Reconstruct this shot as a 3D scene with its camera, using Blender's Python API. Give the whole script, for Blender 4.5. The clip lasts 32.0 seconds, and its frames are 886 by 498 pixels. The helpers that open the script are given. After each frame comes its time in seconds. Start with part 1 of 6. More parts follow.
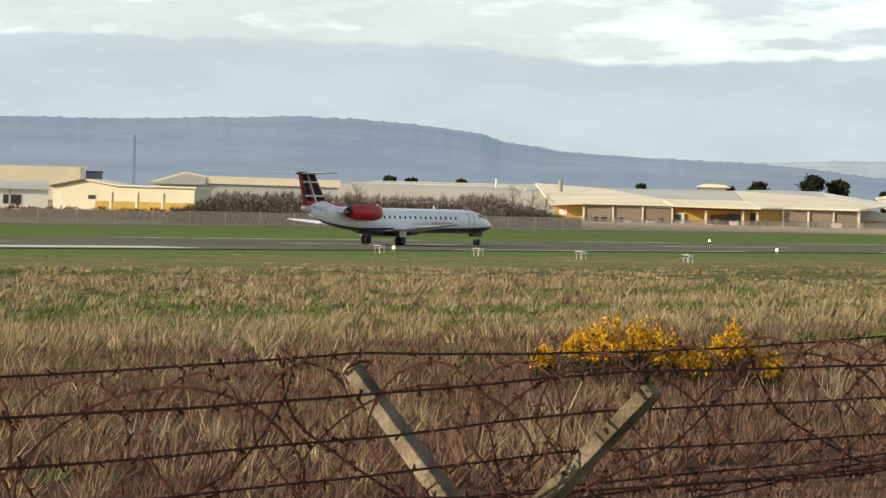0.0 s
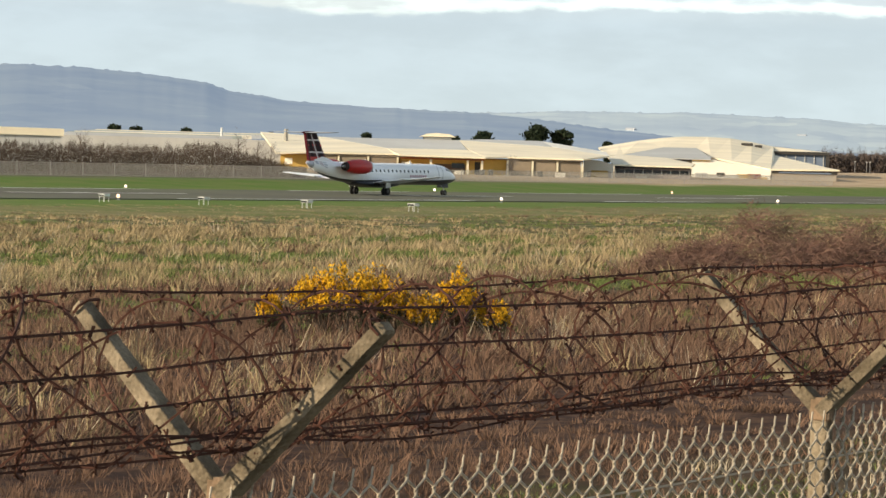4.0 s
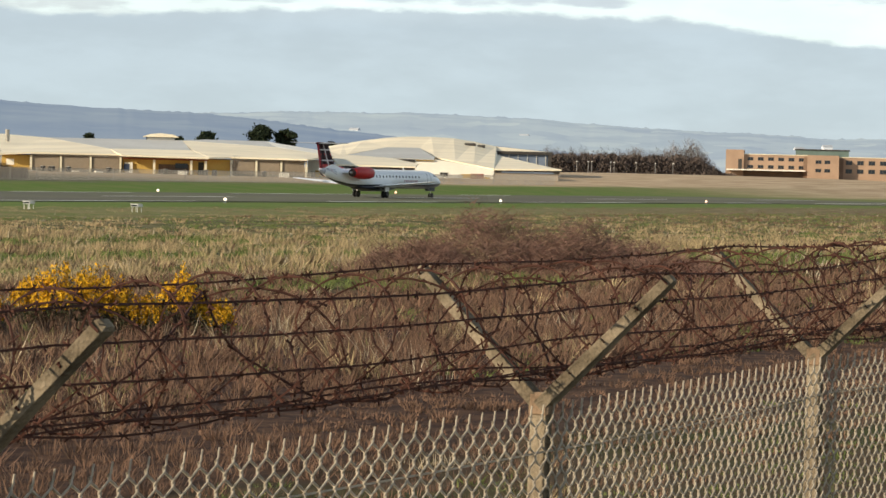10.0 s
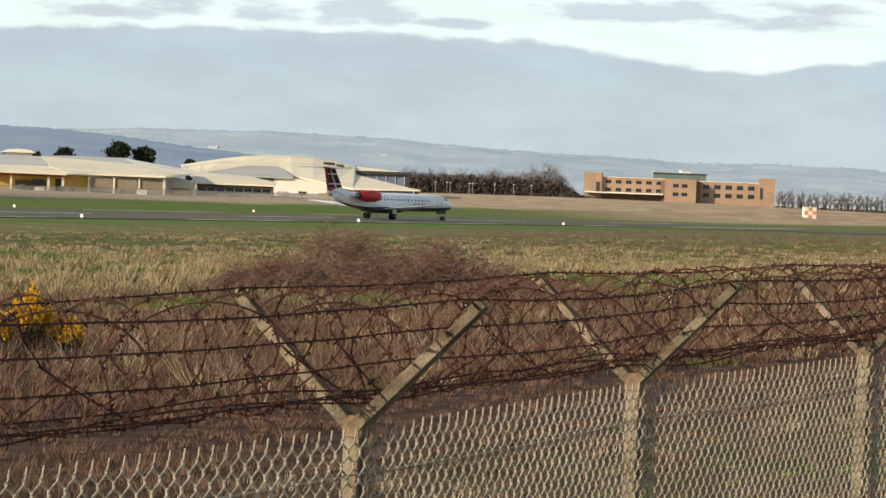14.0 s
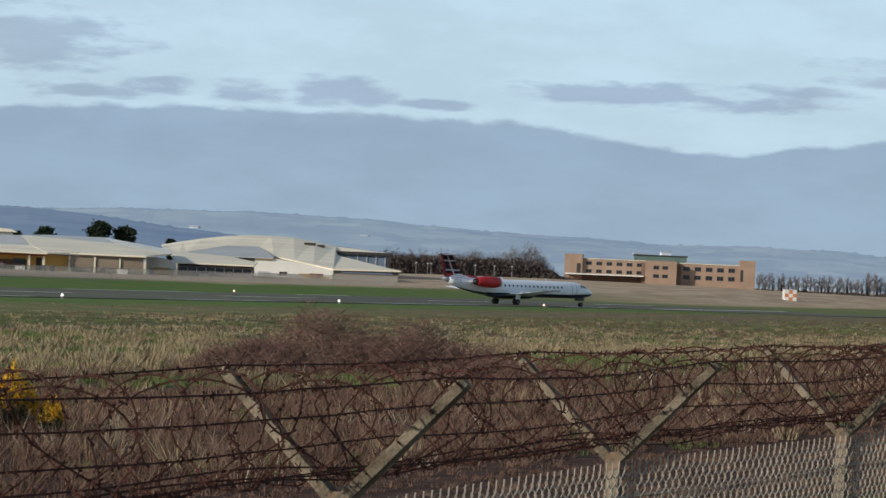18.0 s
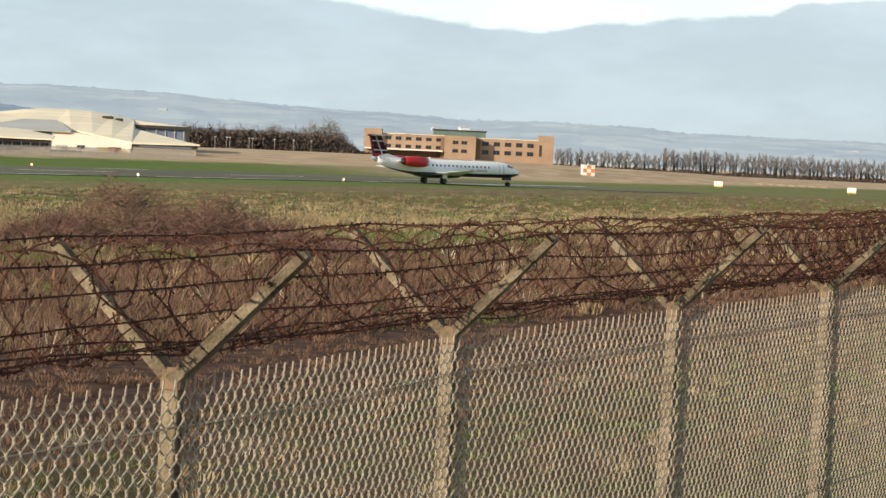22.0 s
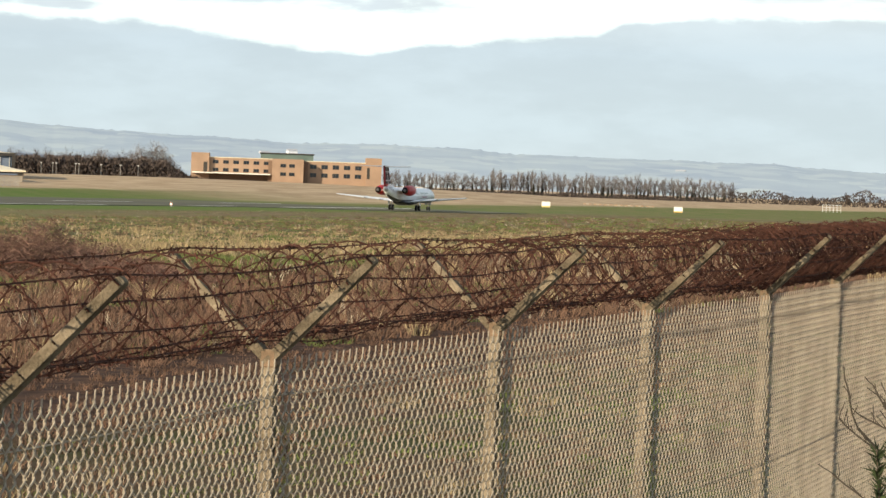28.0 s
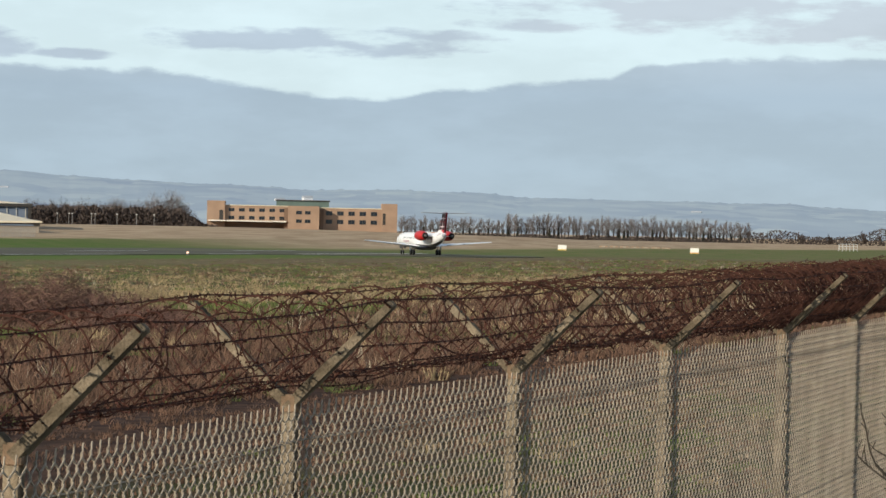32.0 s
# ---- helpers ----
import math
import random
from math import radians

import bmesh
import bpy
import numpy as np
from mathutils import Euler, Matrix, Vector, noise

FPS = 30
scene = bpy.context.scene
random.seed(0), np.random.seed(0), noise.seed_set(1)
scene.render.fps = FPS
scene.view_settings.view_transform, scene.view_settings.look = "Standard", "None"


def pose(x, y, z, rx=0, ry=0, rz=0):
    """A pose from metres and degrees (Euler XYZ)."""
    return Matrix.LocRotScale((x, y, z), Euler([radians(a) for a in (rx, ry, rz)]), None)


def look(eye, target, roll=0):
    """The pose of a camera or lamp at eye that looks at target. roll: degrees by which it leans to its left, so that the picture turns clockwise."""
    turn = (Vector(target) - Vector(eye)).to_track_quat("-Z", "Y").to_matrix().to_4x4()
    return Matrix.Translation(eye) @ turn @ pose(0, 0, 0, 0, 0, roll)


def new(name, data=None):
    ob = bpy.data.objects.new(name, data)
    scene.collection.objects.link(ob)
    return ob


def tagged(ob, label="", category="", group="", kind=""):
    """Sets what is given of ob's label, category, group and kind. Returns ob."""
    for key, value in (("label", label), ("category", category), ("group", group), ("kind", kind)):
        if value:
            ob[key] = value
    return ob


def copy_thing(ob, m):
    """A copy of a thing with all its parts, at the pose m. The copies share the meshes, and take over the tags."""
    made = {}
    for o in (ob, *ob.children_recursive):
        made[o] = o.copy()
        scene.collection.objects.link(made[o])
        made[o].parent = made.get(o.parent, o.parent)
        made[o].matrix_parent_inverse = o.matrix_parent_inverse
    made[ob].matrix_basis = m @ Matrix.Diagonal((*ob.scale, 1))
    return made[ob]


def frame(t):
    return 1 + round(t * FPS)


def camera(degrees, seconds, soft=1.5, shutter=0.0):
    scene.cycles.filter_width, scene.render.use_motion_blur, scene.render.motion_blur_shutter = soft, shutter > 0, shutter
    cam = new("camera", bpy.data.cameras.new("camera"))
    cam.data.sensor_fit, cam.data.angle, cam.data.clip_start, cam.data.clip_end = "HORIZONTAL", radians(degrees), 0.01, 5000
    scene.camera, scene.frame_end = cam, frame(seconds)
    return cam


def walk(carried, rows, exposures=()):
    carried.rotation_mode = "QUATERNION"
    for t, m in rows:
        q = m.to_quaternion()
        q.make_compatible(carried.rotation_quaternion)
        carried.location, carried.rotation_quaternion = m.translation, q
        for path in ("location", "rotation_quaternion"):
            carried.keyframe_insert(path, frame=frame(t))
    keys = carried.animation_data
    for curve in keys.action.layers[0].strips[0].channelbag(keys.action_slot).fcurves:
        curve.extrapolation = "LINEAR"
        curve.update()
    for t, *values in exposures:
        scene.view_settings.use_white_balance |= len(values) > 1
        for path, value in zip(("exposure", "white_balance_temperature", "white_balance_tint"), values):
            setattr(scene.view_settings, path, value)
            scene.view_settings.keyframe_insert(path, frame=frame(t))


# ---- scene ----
# camera: a hand-held zoom, panned after the aircraft
SECONDS = 32.0
cam = camera(16.08, SECONDS)


def aim(x, y, z, yaw, pitch, roll):
    """A camera pose: yaw to the right of +y, pitch up, roll as look()."""
    a, b = radians(yaw), radians(pitch)
    return look((x, y, z), (x + math.sin(a) * math.cos(b), y + math.cos(a) * math.cos(b), z + math.sin(b)), roll)


PATH = [
    (0.0, aim(-0.022, 0.037, 4.130, -10.600, -0.854, 1.46)),
    (0.5, aim(-0.043, 0.042, 4.117, -9.268, -1.985, 2.12)),
    (1.0, aim(-0.043, 0.039, 4.116, -8.380, -1.460, 1.35)),
    (1.5, aim(-0.042, 0.043, 4.110, -8.957, -2.136, 0.68)),
    (2.0, aim(-0.041, 0.047, 4.106, -7.293, -1.380, 0.78)),
    (2.5, aim(-0.041, 0.052, 4.103, -7.590, -1.715, 1.48)),
    (3.0, aim(-0.042, 0.058, 4.102, -6.932, -1.388, 1.60)),
    (3.5, aim(-0.043, 0.065, 4.101, -5.828, -1.470, 1.78)),
    (5.5, aim(-0.045, 0.072, 4.100, -5.324, -2.126, 1.34)),
    (6.0, aim(-0.039, 0.070, 4.103, -5.090, -1.982, 1.15)),
    (6.5, aim(-0.032, 0.050, 4.108, -4.253, -1.678, 1.28)),
    (7.0, aim(-0.034, 0.037, 4.102, -3.506, -1.727, 1.44)),
    (7.5, aim(-0.038, 0.041, 4.099, -2.853, -1.095, 1.81)),
    (8.0, aim(-0.040, 0.049, 4.095, -1.703, -1.272, 1.47)),
    (8.5, aim(-0.033, 0.031, 4.095, -1.951, -1.499, 1.35)),
    (9.0, aim(-0.026, 0.017, 4.096, -1.772, -1.143, 0.16)),
    (9.5, aim(-0.027, 0.035, 4.093, -0.713, -1.745, 0.79)),
    (10.0, aim(-0.031, 0.034, 4.092, -0.530, -1.516, 1.45)),
    (10.5, aim(-0.037, 0.031, 4.090, -0.596, -1.264, 1.73)),
    (11.0, aim(-0.045, 0.040, 4.088, -0.485, -1.767, 1.79)),
    (11.5, aim(-0.047, 0.041, 4.091, 0.462, -1.441, 2.26)),
    (12.0, aim(-0.029, 0.017, 4.095, 0.899, -1.331, 2.94)),
    (12.2, aim(-0.018, -0.004, 4.087, -0.478, -1.833, 2.81)),
    (12.5, aim(0.008, -0.025, 4.110, -0.068, -1.993, 3.07)),
    (13.0, aim(0.077, -0.061, 4.117, 0.031, -1.436, 3.04)),
    (13.5, aim(0.103, -0.083, 4.115, 0.861, -0.963, 2.48)),
    (14.0, aim(0.105, -0.103, 4.117, 2.043, -1.074, 2.15)),
    (14.5, aim(0.104, -0.124, 4.117, 2.711, -1.025, 1.99)),
    (16.5, aim(0.102, -0.192, 4.108, 3.878, -0.620, 1.95)),
    (17.0, aim(0.100, -0.231, 4.113, 3.596, 0.227, 1.96)),
    (17.5, aim(0.088, -0.247, 4.112, 2.627, 0.683, 2.28)),
    (18.0, aim(0.089, -0.256, 4.113, 2.339, 0.417, 2.41)),
    (18.5, aim(0.091, -0.254, 4.111, 2.564, 0.202, 1.98)),
    (19.0, aim(0.086, -0.227, 4.116, 2.156, -0.213, 1.93)),
    (19.5, aim(0.062, -0.186, 4.112, 3.568, -0.701, 2.77)),
    (20.0, aim(0.009, -0.121, 4.119, 5.106, -0.225, 2.61)),
    (20.5, aim(-0.025, -0.040, 4.108, 4.971, -1.311, 2.63)),
    (21.0, aim(-0.021, 0.052, 4.103, 5.542, -0.794, 1.92)),
    (21.5, aim(-0.029, 0.080, 4.088, 5.214, -1.259, 2.56)),
    (22.0, aim(-0.023, 0.098, 4.087, 6.112, -1.712, 2.60)),
    (22.5, aim(-0.010, 0.091, 4.089, 6.375, -1.884, 2.19)),
    (23.0, aim(-0.010, 0.074, 4.089, 7.188, -1.409, 2.23)),
    (23.5, aim(-0.014, 0.075, 4.089, 7.972, -1.203, 2.83)),
    (24.0, aim(-0.019, 0.087, 4.084, 8.790, -1.179, 3.08)),
    (24.5, aim(-0.024, 0.068, 4.088, 9.157, -0.808, 2.82)),
    (26.5, aim(0.002, 0.065, 4.091, 9.257, -0.506, 1.24)),
    (27.0, aim(0.001, 0.072, 4.086, 8.752, -1.014, 1.95)),
    (27.5, aim(0.005, 0.071, 4.083, 9.047, -1.075, 2.43)),
    (28.0, aim(0.012, 0.077, 4.088, 9.216, -1.176, 1.99)),
    (28.5, aim(0.023, 0.065, 4.093, 9.819, -1.123, 1.81)),
    (29.0, aim(0.028, 0.062, 4.099, 10.369, -0.423, 1.28)),
    (29.5, aim(0.029, 0.063, 4.099, 9.847, -0.161, 1.12)),
    (30.0, aim(0.028, 0.046, 4.096, 9.427, 0.293, 1.58)),
    (30.5, aim(0.022, 0.028, 4.094, 9.102, 0.120, 1.65)),
    (31.0, aim(0.010, 0.022, 4.090, 9.767, -0.081, 1.45)),
    (31.5, aim(-0.001, 0.019, 4.082, 9.393, -0.782, 2.27)),
    (32.0, aim(-0.004, -0.004, 4.084, 8.892, -0.367, 1.16)),
]
EXPOSURES = [(0.0, 0.2, 6900, 10), (6.0, 0.35, 6850, 10), (9.0, 0.12, 6600, 10), (11.0, 0.17, 6850, 10), (12.0, -0.2, 6300, 10), (13.0, 0.17, 6850, 10), (17.0, -0.48, 5700, 10), (18.0, -0.52, 5600, 10), (19.0, -0.38, 5900, 10), (21.0, 0.08, 6450, 10), (23.0, 0.3, 6800, 10), (24.5, 0.32, 6850, 10), (26.5, 0.0, 6500, 10), (27.0, 0.08, 6500, 10), (28.0, 0.32, 6800, 10), (29.0, -0.08, 6150, 10), (30.0, -0.42, 5750, 10), (31.0, -0.34, 5900, 10), (32.0, -0.2, 6150, 10)]
walk(cam, PATH, EXPOSURES)

# daylight: low winter sun behind the camera to its left, broken cloud
SUN_AZ, SUN_EL = -123.0, 20.0


def add_world():
    world = bpy.data.worlds.new("world")
    scene.world = world
    world.use_nodes = True
    nt = world.node_tree
    nt.nodes.clear()
    out = nt.nodes.new("ShaderNodeOutputWorld")
    sky = nt.nodes.new("ShaderNodeTexSky")
    sky.sky_type, sky.sun_disc = "NISHITA", False
    sky.sun_elevation, sky.sun_rotation = radians(SUN_EL), radians(SUN_AZ)
    sky.air_density, sky.dust_density = 1.0, 1.5
    bg_sky = nt.nodes.new("ShaderNodeBackground")
    bg_sky.inputs["Strength"].default_value = 0.10
    nt.links.new(sky.outputs[0], bg_sky.inputs["Color"])
    co = nt.nodes.new("ShaderNodeTexCoord")
    sep = nt.nodes.new("ShaderNodeSeparateXYZ")
    nt.links.new(co.outputs["Generated"], sep.inputs[0])
    def mathn(op, a, b=0.0):
        m = nt.nodes.new("ShaderNodeMath")
        m.operation = op
        for sock, v in zip(m.inputs, (a, b)):
            if isinstance(v, (int, float)):
                sock.default_value = v
            else:
                nt.links.new(v, sock)
        return m.outputs[0]

    def cloud_noise(scale, detail, rough=0.5, shift=(0, 0, 0)):
        """Noise drawn out sideways, as cloud layers are low in the sky."""
        mp = nt.nodes.new("ShaderNodeMapping")
        mp.inputs["Scale"].default_value, mp.inputs["Location"].default_value = scale, shift
        nt.links.new(co.outputs["Generated"], mp.inputs[0])
        n = nt.nodes.new("ShaderNodeTexNoise")
        n.inputs["Scale"].default_value, n.inputs["Detail"].default_value, n.inputs["Roughness"].default_value = 1.0, detail, rough
        nt.links.new(mp.outputs[0], n.inputs["Vector"])
        return mathn("SUBTRACT", n.outputs[0], 0.5)

    def soft(value, lo, hi, to_lo=0.0, to_hi=1.0):
        r = nt.nodes.new("ShaderNodeMapRange")
        r.interpolation_type = "SMOOTHSTEP"
        for k, v in (("From Min", lo), ("From Max", hi), ("To Min", to_lo), ("To Max", to_hi)):
            r.inputs[k].default_value = v
        nt.links.new(value, r.inputs[0])
        return r.outputs[0]

    def ramp(value, stops):
        r = nt.nodes.new("ShaderNodeValToRGB")
        els = r.color_ramp.elements
        for n, (pos, col) in enumerate(stops):
            el = els[n] if n < 2 else els.new(pos)
            el.position, el.color = pos, (*col, 1)
        nt.links.new(value, r.inputs[0])
        return r.outputs[0]

    def blend(f, a, b, how="MIX"):
        x = nt.nodes.new("ShaderNodeMix")
        x.data_type, x.blend_type = "RGBA", how
        for sock, v in ((x.inputs[0], f), (x.inputs[6], a), (x.inputs[7], b)):
            if isinstance(v, tuple):
                sock.default_value = (*v, 1)
            elif isinstance(v, float):
                sock.default_value = v
            else:
                nt.links.new(v, sock)
        return x.outputs[2]

    az = mathn("MULTIPLY", mathn("ARCTAN2", sep.outputs[0], sep.outputs[1]), 57.2958)
    el = mathn("MULTIPLY", mathn("ARCSINE", sep.outputs[2]), 57.2958)
    broad = cloud_noise((16, 16, 60), 6.0, 0.55, (2.3, 0.4, 0.2))
    ragged = cloud_noise((70, 70, 190), 6.0, 0.55)
    wisp = cloud_noise((28, 28, 150), 6.0, 0.6, (0.7, 3.1, 0.0))
    # the low bank's upper edge: it dips and climbs along the horizon
    level = mathn("ADD", el, mathn("ADD", mathn("MULTIPLY", broad, 0.28), mathn("MULTIPLY", ragged, 0.30)))
    crest = [(-12, 2.9), (-9.4, 2.75), (-8.2, 2.62), (-7.3, 2.58), (-5.6, 2.64), (-2.6, 2.83), (1.0, 2.78), (3.6, 2.74), (4.7, 2.6), (6.1, 2.43), (7.7, 2.42), (9.0, 2.57), (10.8, 2.71), (11.9, 2.82), (12.4, 3.06), (13.9, 3.18), (20, 3.3)]
    place = mathn("DIVIDE", mathn("ADD", az, 12.0), 32.0)
    edge = mathn("MULTIPLY", ramp(place, [((a + 12) / 32, (e / 10,) * 3) for a, e in crest]), 10.0)
    inside = soft(mathn("SUBTRACT", level, edge), 0.05, -0.07)
    bank = ramp(mathn("DIVIDE", el, 10.0), [(0.0, (0.60, 0.71, 0.765)), (1.0, (0.60, 0.68, 0.74)), (0.11, (0.56, 0.69, 0.775)), (0.25, (0.525, 0.65, 0.755)), (0.31, (0.58, 0.69, 0.78)), (0.38, (0.70, 0.78, 0.83)), (0.6, (0.72, 0.79, 0.83))])
    clear = ramp(mathn("DIVIDE", el, 90.0), [(0.0, (0.92, 1.08, 1.08)), (1.0, (0.13, 0.18, 0.26)), (0.06, (0.90, 1.07, 1.09)), (0.20, (0.46, 0.55, 0.65)), (0.5, (0.20, 0.26, 0.34))])
    # flat grey clouds that float over the bank
    body = None
    for a, e, w, h in ((-14.5, 4.2, 8.5, 3.6), (-11.2, 3.1, 3.2, .9), (-8.6, 3.8, 2.4, .75), (-5.0, 3.85, 1.6, .5), (-3.9, 3.02, .9, .13), (-3.0, 3.14, .9, .17), (-1.3, 3.12, .9, .22), (0.3, 3.18, 1.0, .30), (2.1, 3.05, .7, .10), (5.0, 3.36, 1.7, .22), (7.3, 3.38, 2.1, .27), (8.7, 3.5, 1.0, .14), (10.5, 3.76, 1.4, .13), (13.2, 4.05, 3.4, .42), (16.8, 3.85, 3.0, .45)):
        dx, dy = mathn("DIVIDE", mathn("SUBTRACT", az, a), w), mathn("DIVIDE", mathn("SUBTRACT", el, e), h)
        d = mathn("SUBTRACT", 1.0, mathn("ADD", mathn("MULTIPLY", dx, dx), mathn("MULTIPLY", dy, dy)))
        body = d if body is None else mathn("MAXIMUM", body, d)
    shape = mathn("ADD", body, mathn("ADD", mathn("MULTIPLY", wisp, 4.6), mathn("MULTIPLY", ragged, 2.6)))
    far_up = blend(soft(shape, -0.4, 0.85, 0.0, 0.92), clear, ramp(place, [(0.15, (0.665, 0.755, 0.80)), (1.0, (0.70, 0.76, 0.82)), (0.27, (0.60, 0.70, 0.80)), (0.62, (0.60, 0.70, 0.80)), (0.75, (0.70, 0.765, 0.825))]))
    puff = soft(mathn("ADD", cloud_noise((17, 17, 62), 5.0), mathn("MULTIPLY", ragged, .4)), -0.2, 0.2, 0.95, 1.055)
    cloud = blend(1.0, blend(inside, far_up, bank), puff, "MULTIPLY")
    bg_cloud = nt.nodes.new("ShaderNodeBackground")
    bg_cloud.inputs["Strength"].default_value = 1.0
    nt.links.new(cloud, bg_cloud.inputs["Color"])
    mix = nt.nodes.new("ShaderNodeMixShader")
    mix.inputs[0].default_value = 0.85
    nt.links.new(bg_sky.outputs[0], mix.inputs[1])
    nt.links.new(bg_cloud.outputs[0], mix.inputs[2])
    nt.links.new(mix.outputs[0], out.inputs[0])


add_world()
sun = new("sun", bpy.data.lights.new("sun", "SUN"))
sun.data.energy, sun.data.angle, sun.data.color = 4.8, radians(0.6), (1.0, 0.87, 0.67)
_a, _e = radians(SUN_AZ), radians(SUN_EL)
sun.matrix_world = look((math.sin(_a) * math.cos(_e) * 500, math.cos(_a) * math.cos(_e) * 500, 500 * math.sin(_e)), (0, 0, 0))

# ---- materials ----
MATS = {}


def mat(name, base, rough=0.8, metal=0.0, vary=0.25, scale=3.0, fine=0.0, bump=0.0, tint=None, spec=0.3, rnd=0.0, island=0.0, space="Object", stretch=(1, 1, 1)):
    """A surface with a base colour, broad and fine variation, and relief. tint: a second colour that the broad variation leads to."""
    if name in MATS:
        return MATS[name]
    m = bpy.data.materials.new(name)
    m.use_nodes = True
    nt = m.node_tree
    b = nt.nodes["Principled BSDF"]
    b.inputs["Roughness"].default_value, b.inputs["Metallic"].default_value = rough, metal
    b.inputs["Specular IOR Level"].default_value = spec
    co = nt.nodes.new("ShaderNodeTexCoord")
    mp = nt.nodes.new("ShaderNodeMapping")
    mp.inputs["Scale"].default_value = stretch
    nt.links.new(co.outputs[space], mp.inputs[0])
    n1 = nt.nodes.new("ShaderNodeTexNoise")
    n1.inputs["Scale"].default_value, n1.inputs["Detail"].default_value = scale, 5
    nt.links.new(mp.outputs[0], n1.inputs["Vector"])
    ramp = nt.nodes.new("ShaderNodeValToRGB")
    lo = tuple(c * (1 - vary) for c in base)
    hi = tuple(min(1, c * (1 + vary)) for c in (tint or base))
    ramp.color_ramp.elements[0].position, ramp.color_ramp.elements[0].color = 0.3, (*lo, 1)
    ramp.color_ramp.elements[1].position, ramp.color_ramp.elements[1].color = 0.7, (*hi, 1)
    nt.links.new(n1.outputs[0], ramp.inputs[0])
    colour = ramp.outputs[0]

    def times(colour, value, amount):
        mx = nt.nodes.new("ShaderNodeMix")
        mx.data_type, mx.blend_type = "RGBA", "MULTIPLY"
        mx.inputs[0].default_value = 1.0
        rr = nt.nodes.new("ShaderNodeMapRange")
        rr.inputs["To Min"].default_value, rr.inputs["To Max"].default_value = 1 - amount, 1 + amount
        nt.links.new(value, rr.inputs[0])
        nt.links.new(colour, mx.inputs[6])
        nt.links.new(rr.outputs[0], mx.inputs[7])
        return mx.outputs[2]

    if fine:
        n2 = nt.nodes.new("ShaderNodeTexNoise")
        n2.inputs["Scale"].default_value, n2.inputs["Detail"].default_value = scale * 14, 4
        nt.links.new(mp.outputs[0], n2.inputs["Vector"])
        colour = times(colour, n2.outputs[0], fine)
    if rnd:
        oi = nt.nodes.new("ShaderNodeObjectInfo")
        colour = times(colour, oi.outputs["Random"], rnd)
    if island:
        ge = nt.nodes.new("ShaderNodeNewGeometry")
        colour = times(colour, ge.outputs["Random Per Island"], island)
    nt.links.new(colour, b.inputs["Base Color"])
    if bump:
        bp = nt.nodes.new("ShaderNodeBump")
        bp.inputs["Strength"].default_value, bp.inputs["Distance"].default_value = bump, 0.02
        nb = nt.nodes.new("ShaderNodeTexNoise")
        nb.inputs["Scale"].default_value, nb.inputs["Detail"].default_value = scale * 9, 5
        nt.links.new(mp.outputs[0], nb.inputs["Vector"])
        nt.links.new(nb.outputs[0], bp.inputs["Height"])
        nt.links.new(bp.outputs[0], b.inputs["Normal"])
    MATS[name] = m
    return m


def glow(name, colour, strength, base=None):
    if name in MATS:
        return MATS[name]
    m = bpy.data.materials.new(name)
    m.use_nodes = True
    b = m.node_tree.nodes["Principled BSDF"]
    b.inputs["Base Color"].default_value = (*(base or colour), 1)
    b.inputs["Emission Color"].default_value = (*colour, 1)
    b.inputs["Emission Strength"].default_value = strength
    MATS[name] = m
    return m


CONCRETE = mat("weathered_concrete", (0.118, 0.090, 0.058), 0.95, vary=0.38, scale=7, fine=0.4, bump=0.7, tint=(0.235, 0.188, 0.130), spec=0.1)
RUST_STAIN = mat("rust_stained_concrete", (0.24, 0.16, 0.10), 0.92, vary=0.3, scale=9, fine=0.25, bump=0.5)
RUST = mat("rusty_wire", (0.062, 0.024, 0.015), 0.9, vary=0.4, scale=5, fine=0.2, island=0.3)
GALV = mat("galvanised_wire", (0.385, 0.325, 0.25), 0.65, 0.0, vary=0.2, scale=3, fine=0.15)
ASPHALT = mat("runway_asphalt", (0.138, 0.131, 0.108), 1.0, spec=0.08, vary=0.16, scale=0.03, fine=0.2, bump=0.1, tint=(0.128, 0.130, 0.088))
PAINT_LINE = mat("worn_runway_paint", (0.62, 0.61, 0.57), 0.7, vary=0.12, scale=0.3, fine=0.12)
WHITE_PAINT = mat("white_aircraft_paint", (0.88, 0.88, 0.88), 0.28, vary=0.03, scale=0.7, fine=0.03, spec=0.5)
NAVY = mat("dark_belly_paint", (0.012, 0.013, 0.022), 0.3, vary=0.2, scale=0.8, spec=0.5)
RED = mat("red_nacelle_paint", (0.46, 0.014, 0.013), 0.45, vary=0.1, scale=0.8, fine=0.04, spec=0.5)
BLACKISH = mat("maroon_fin_paint", (0.075, 0.008, 0.014), 0.35, vary=0.2, scale=1)
METAL = mat("bare_metal", (0.45, 0.44, 0.43), 0.35, 0.8, vary=0.15, scale=2)
TYRE = mat("black_rubber", (0.015, 0.015, 0.016), 0.9, vary=0.2, scale=4)
GLASS = mat("dark_glass", (0.018, 0.022, 0.028), 0.08, vary=0.2, scale=1, spec=0.6)

# ---- building helpers ----
def finish(bm, name, material, smooth=False):
    me = bpy.data.meshes.new(name)
    bmesh.ops.recalc_face_normals(bm, faces=bm.faces)
    bm.to_mesh(me)
    bm.free()
    me.materials.append(material)
    if smooth:
        for p in me.polygons:
            p.use_smooth = True
    return me


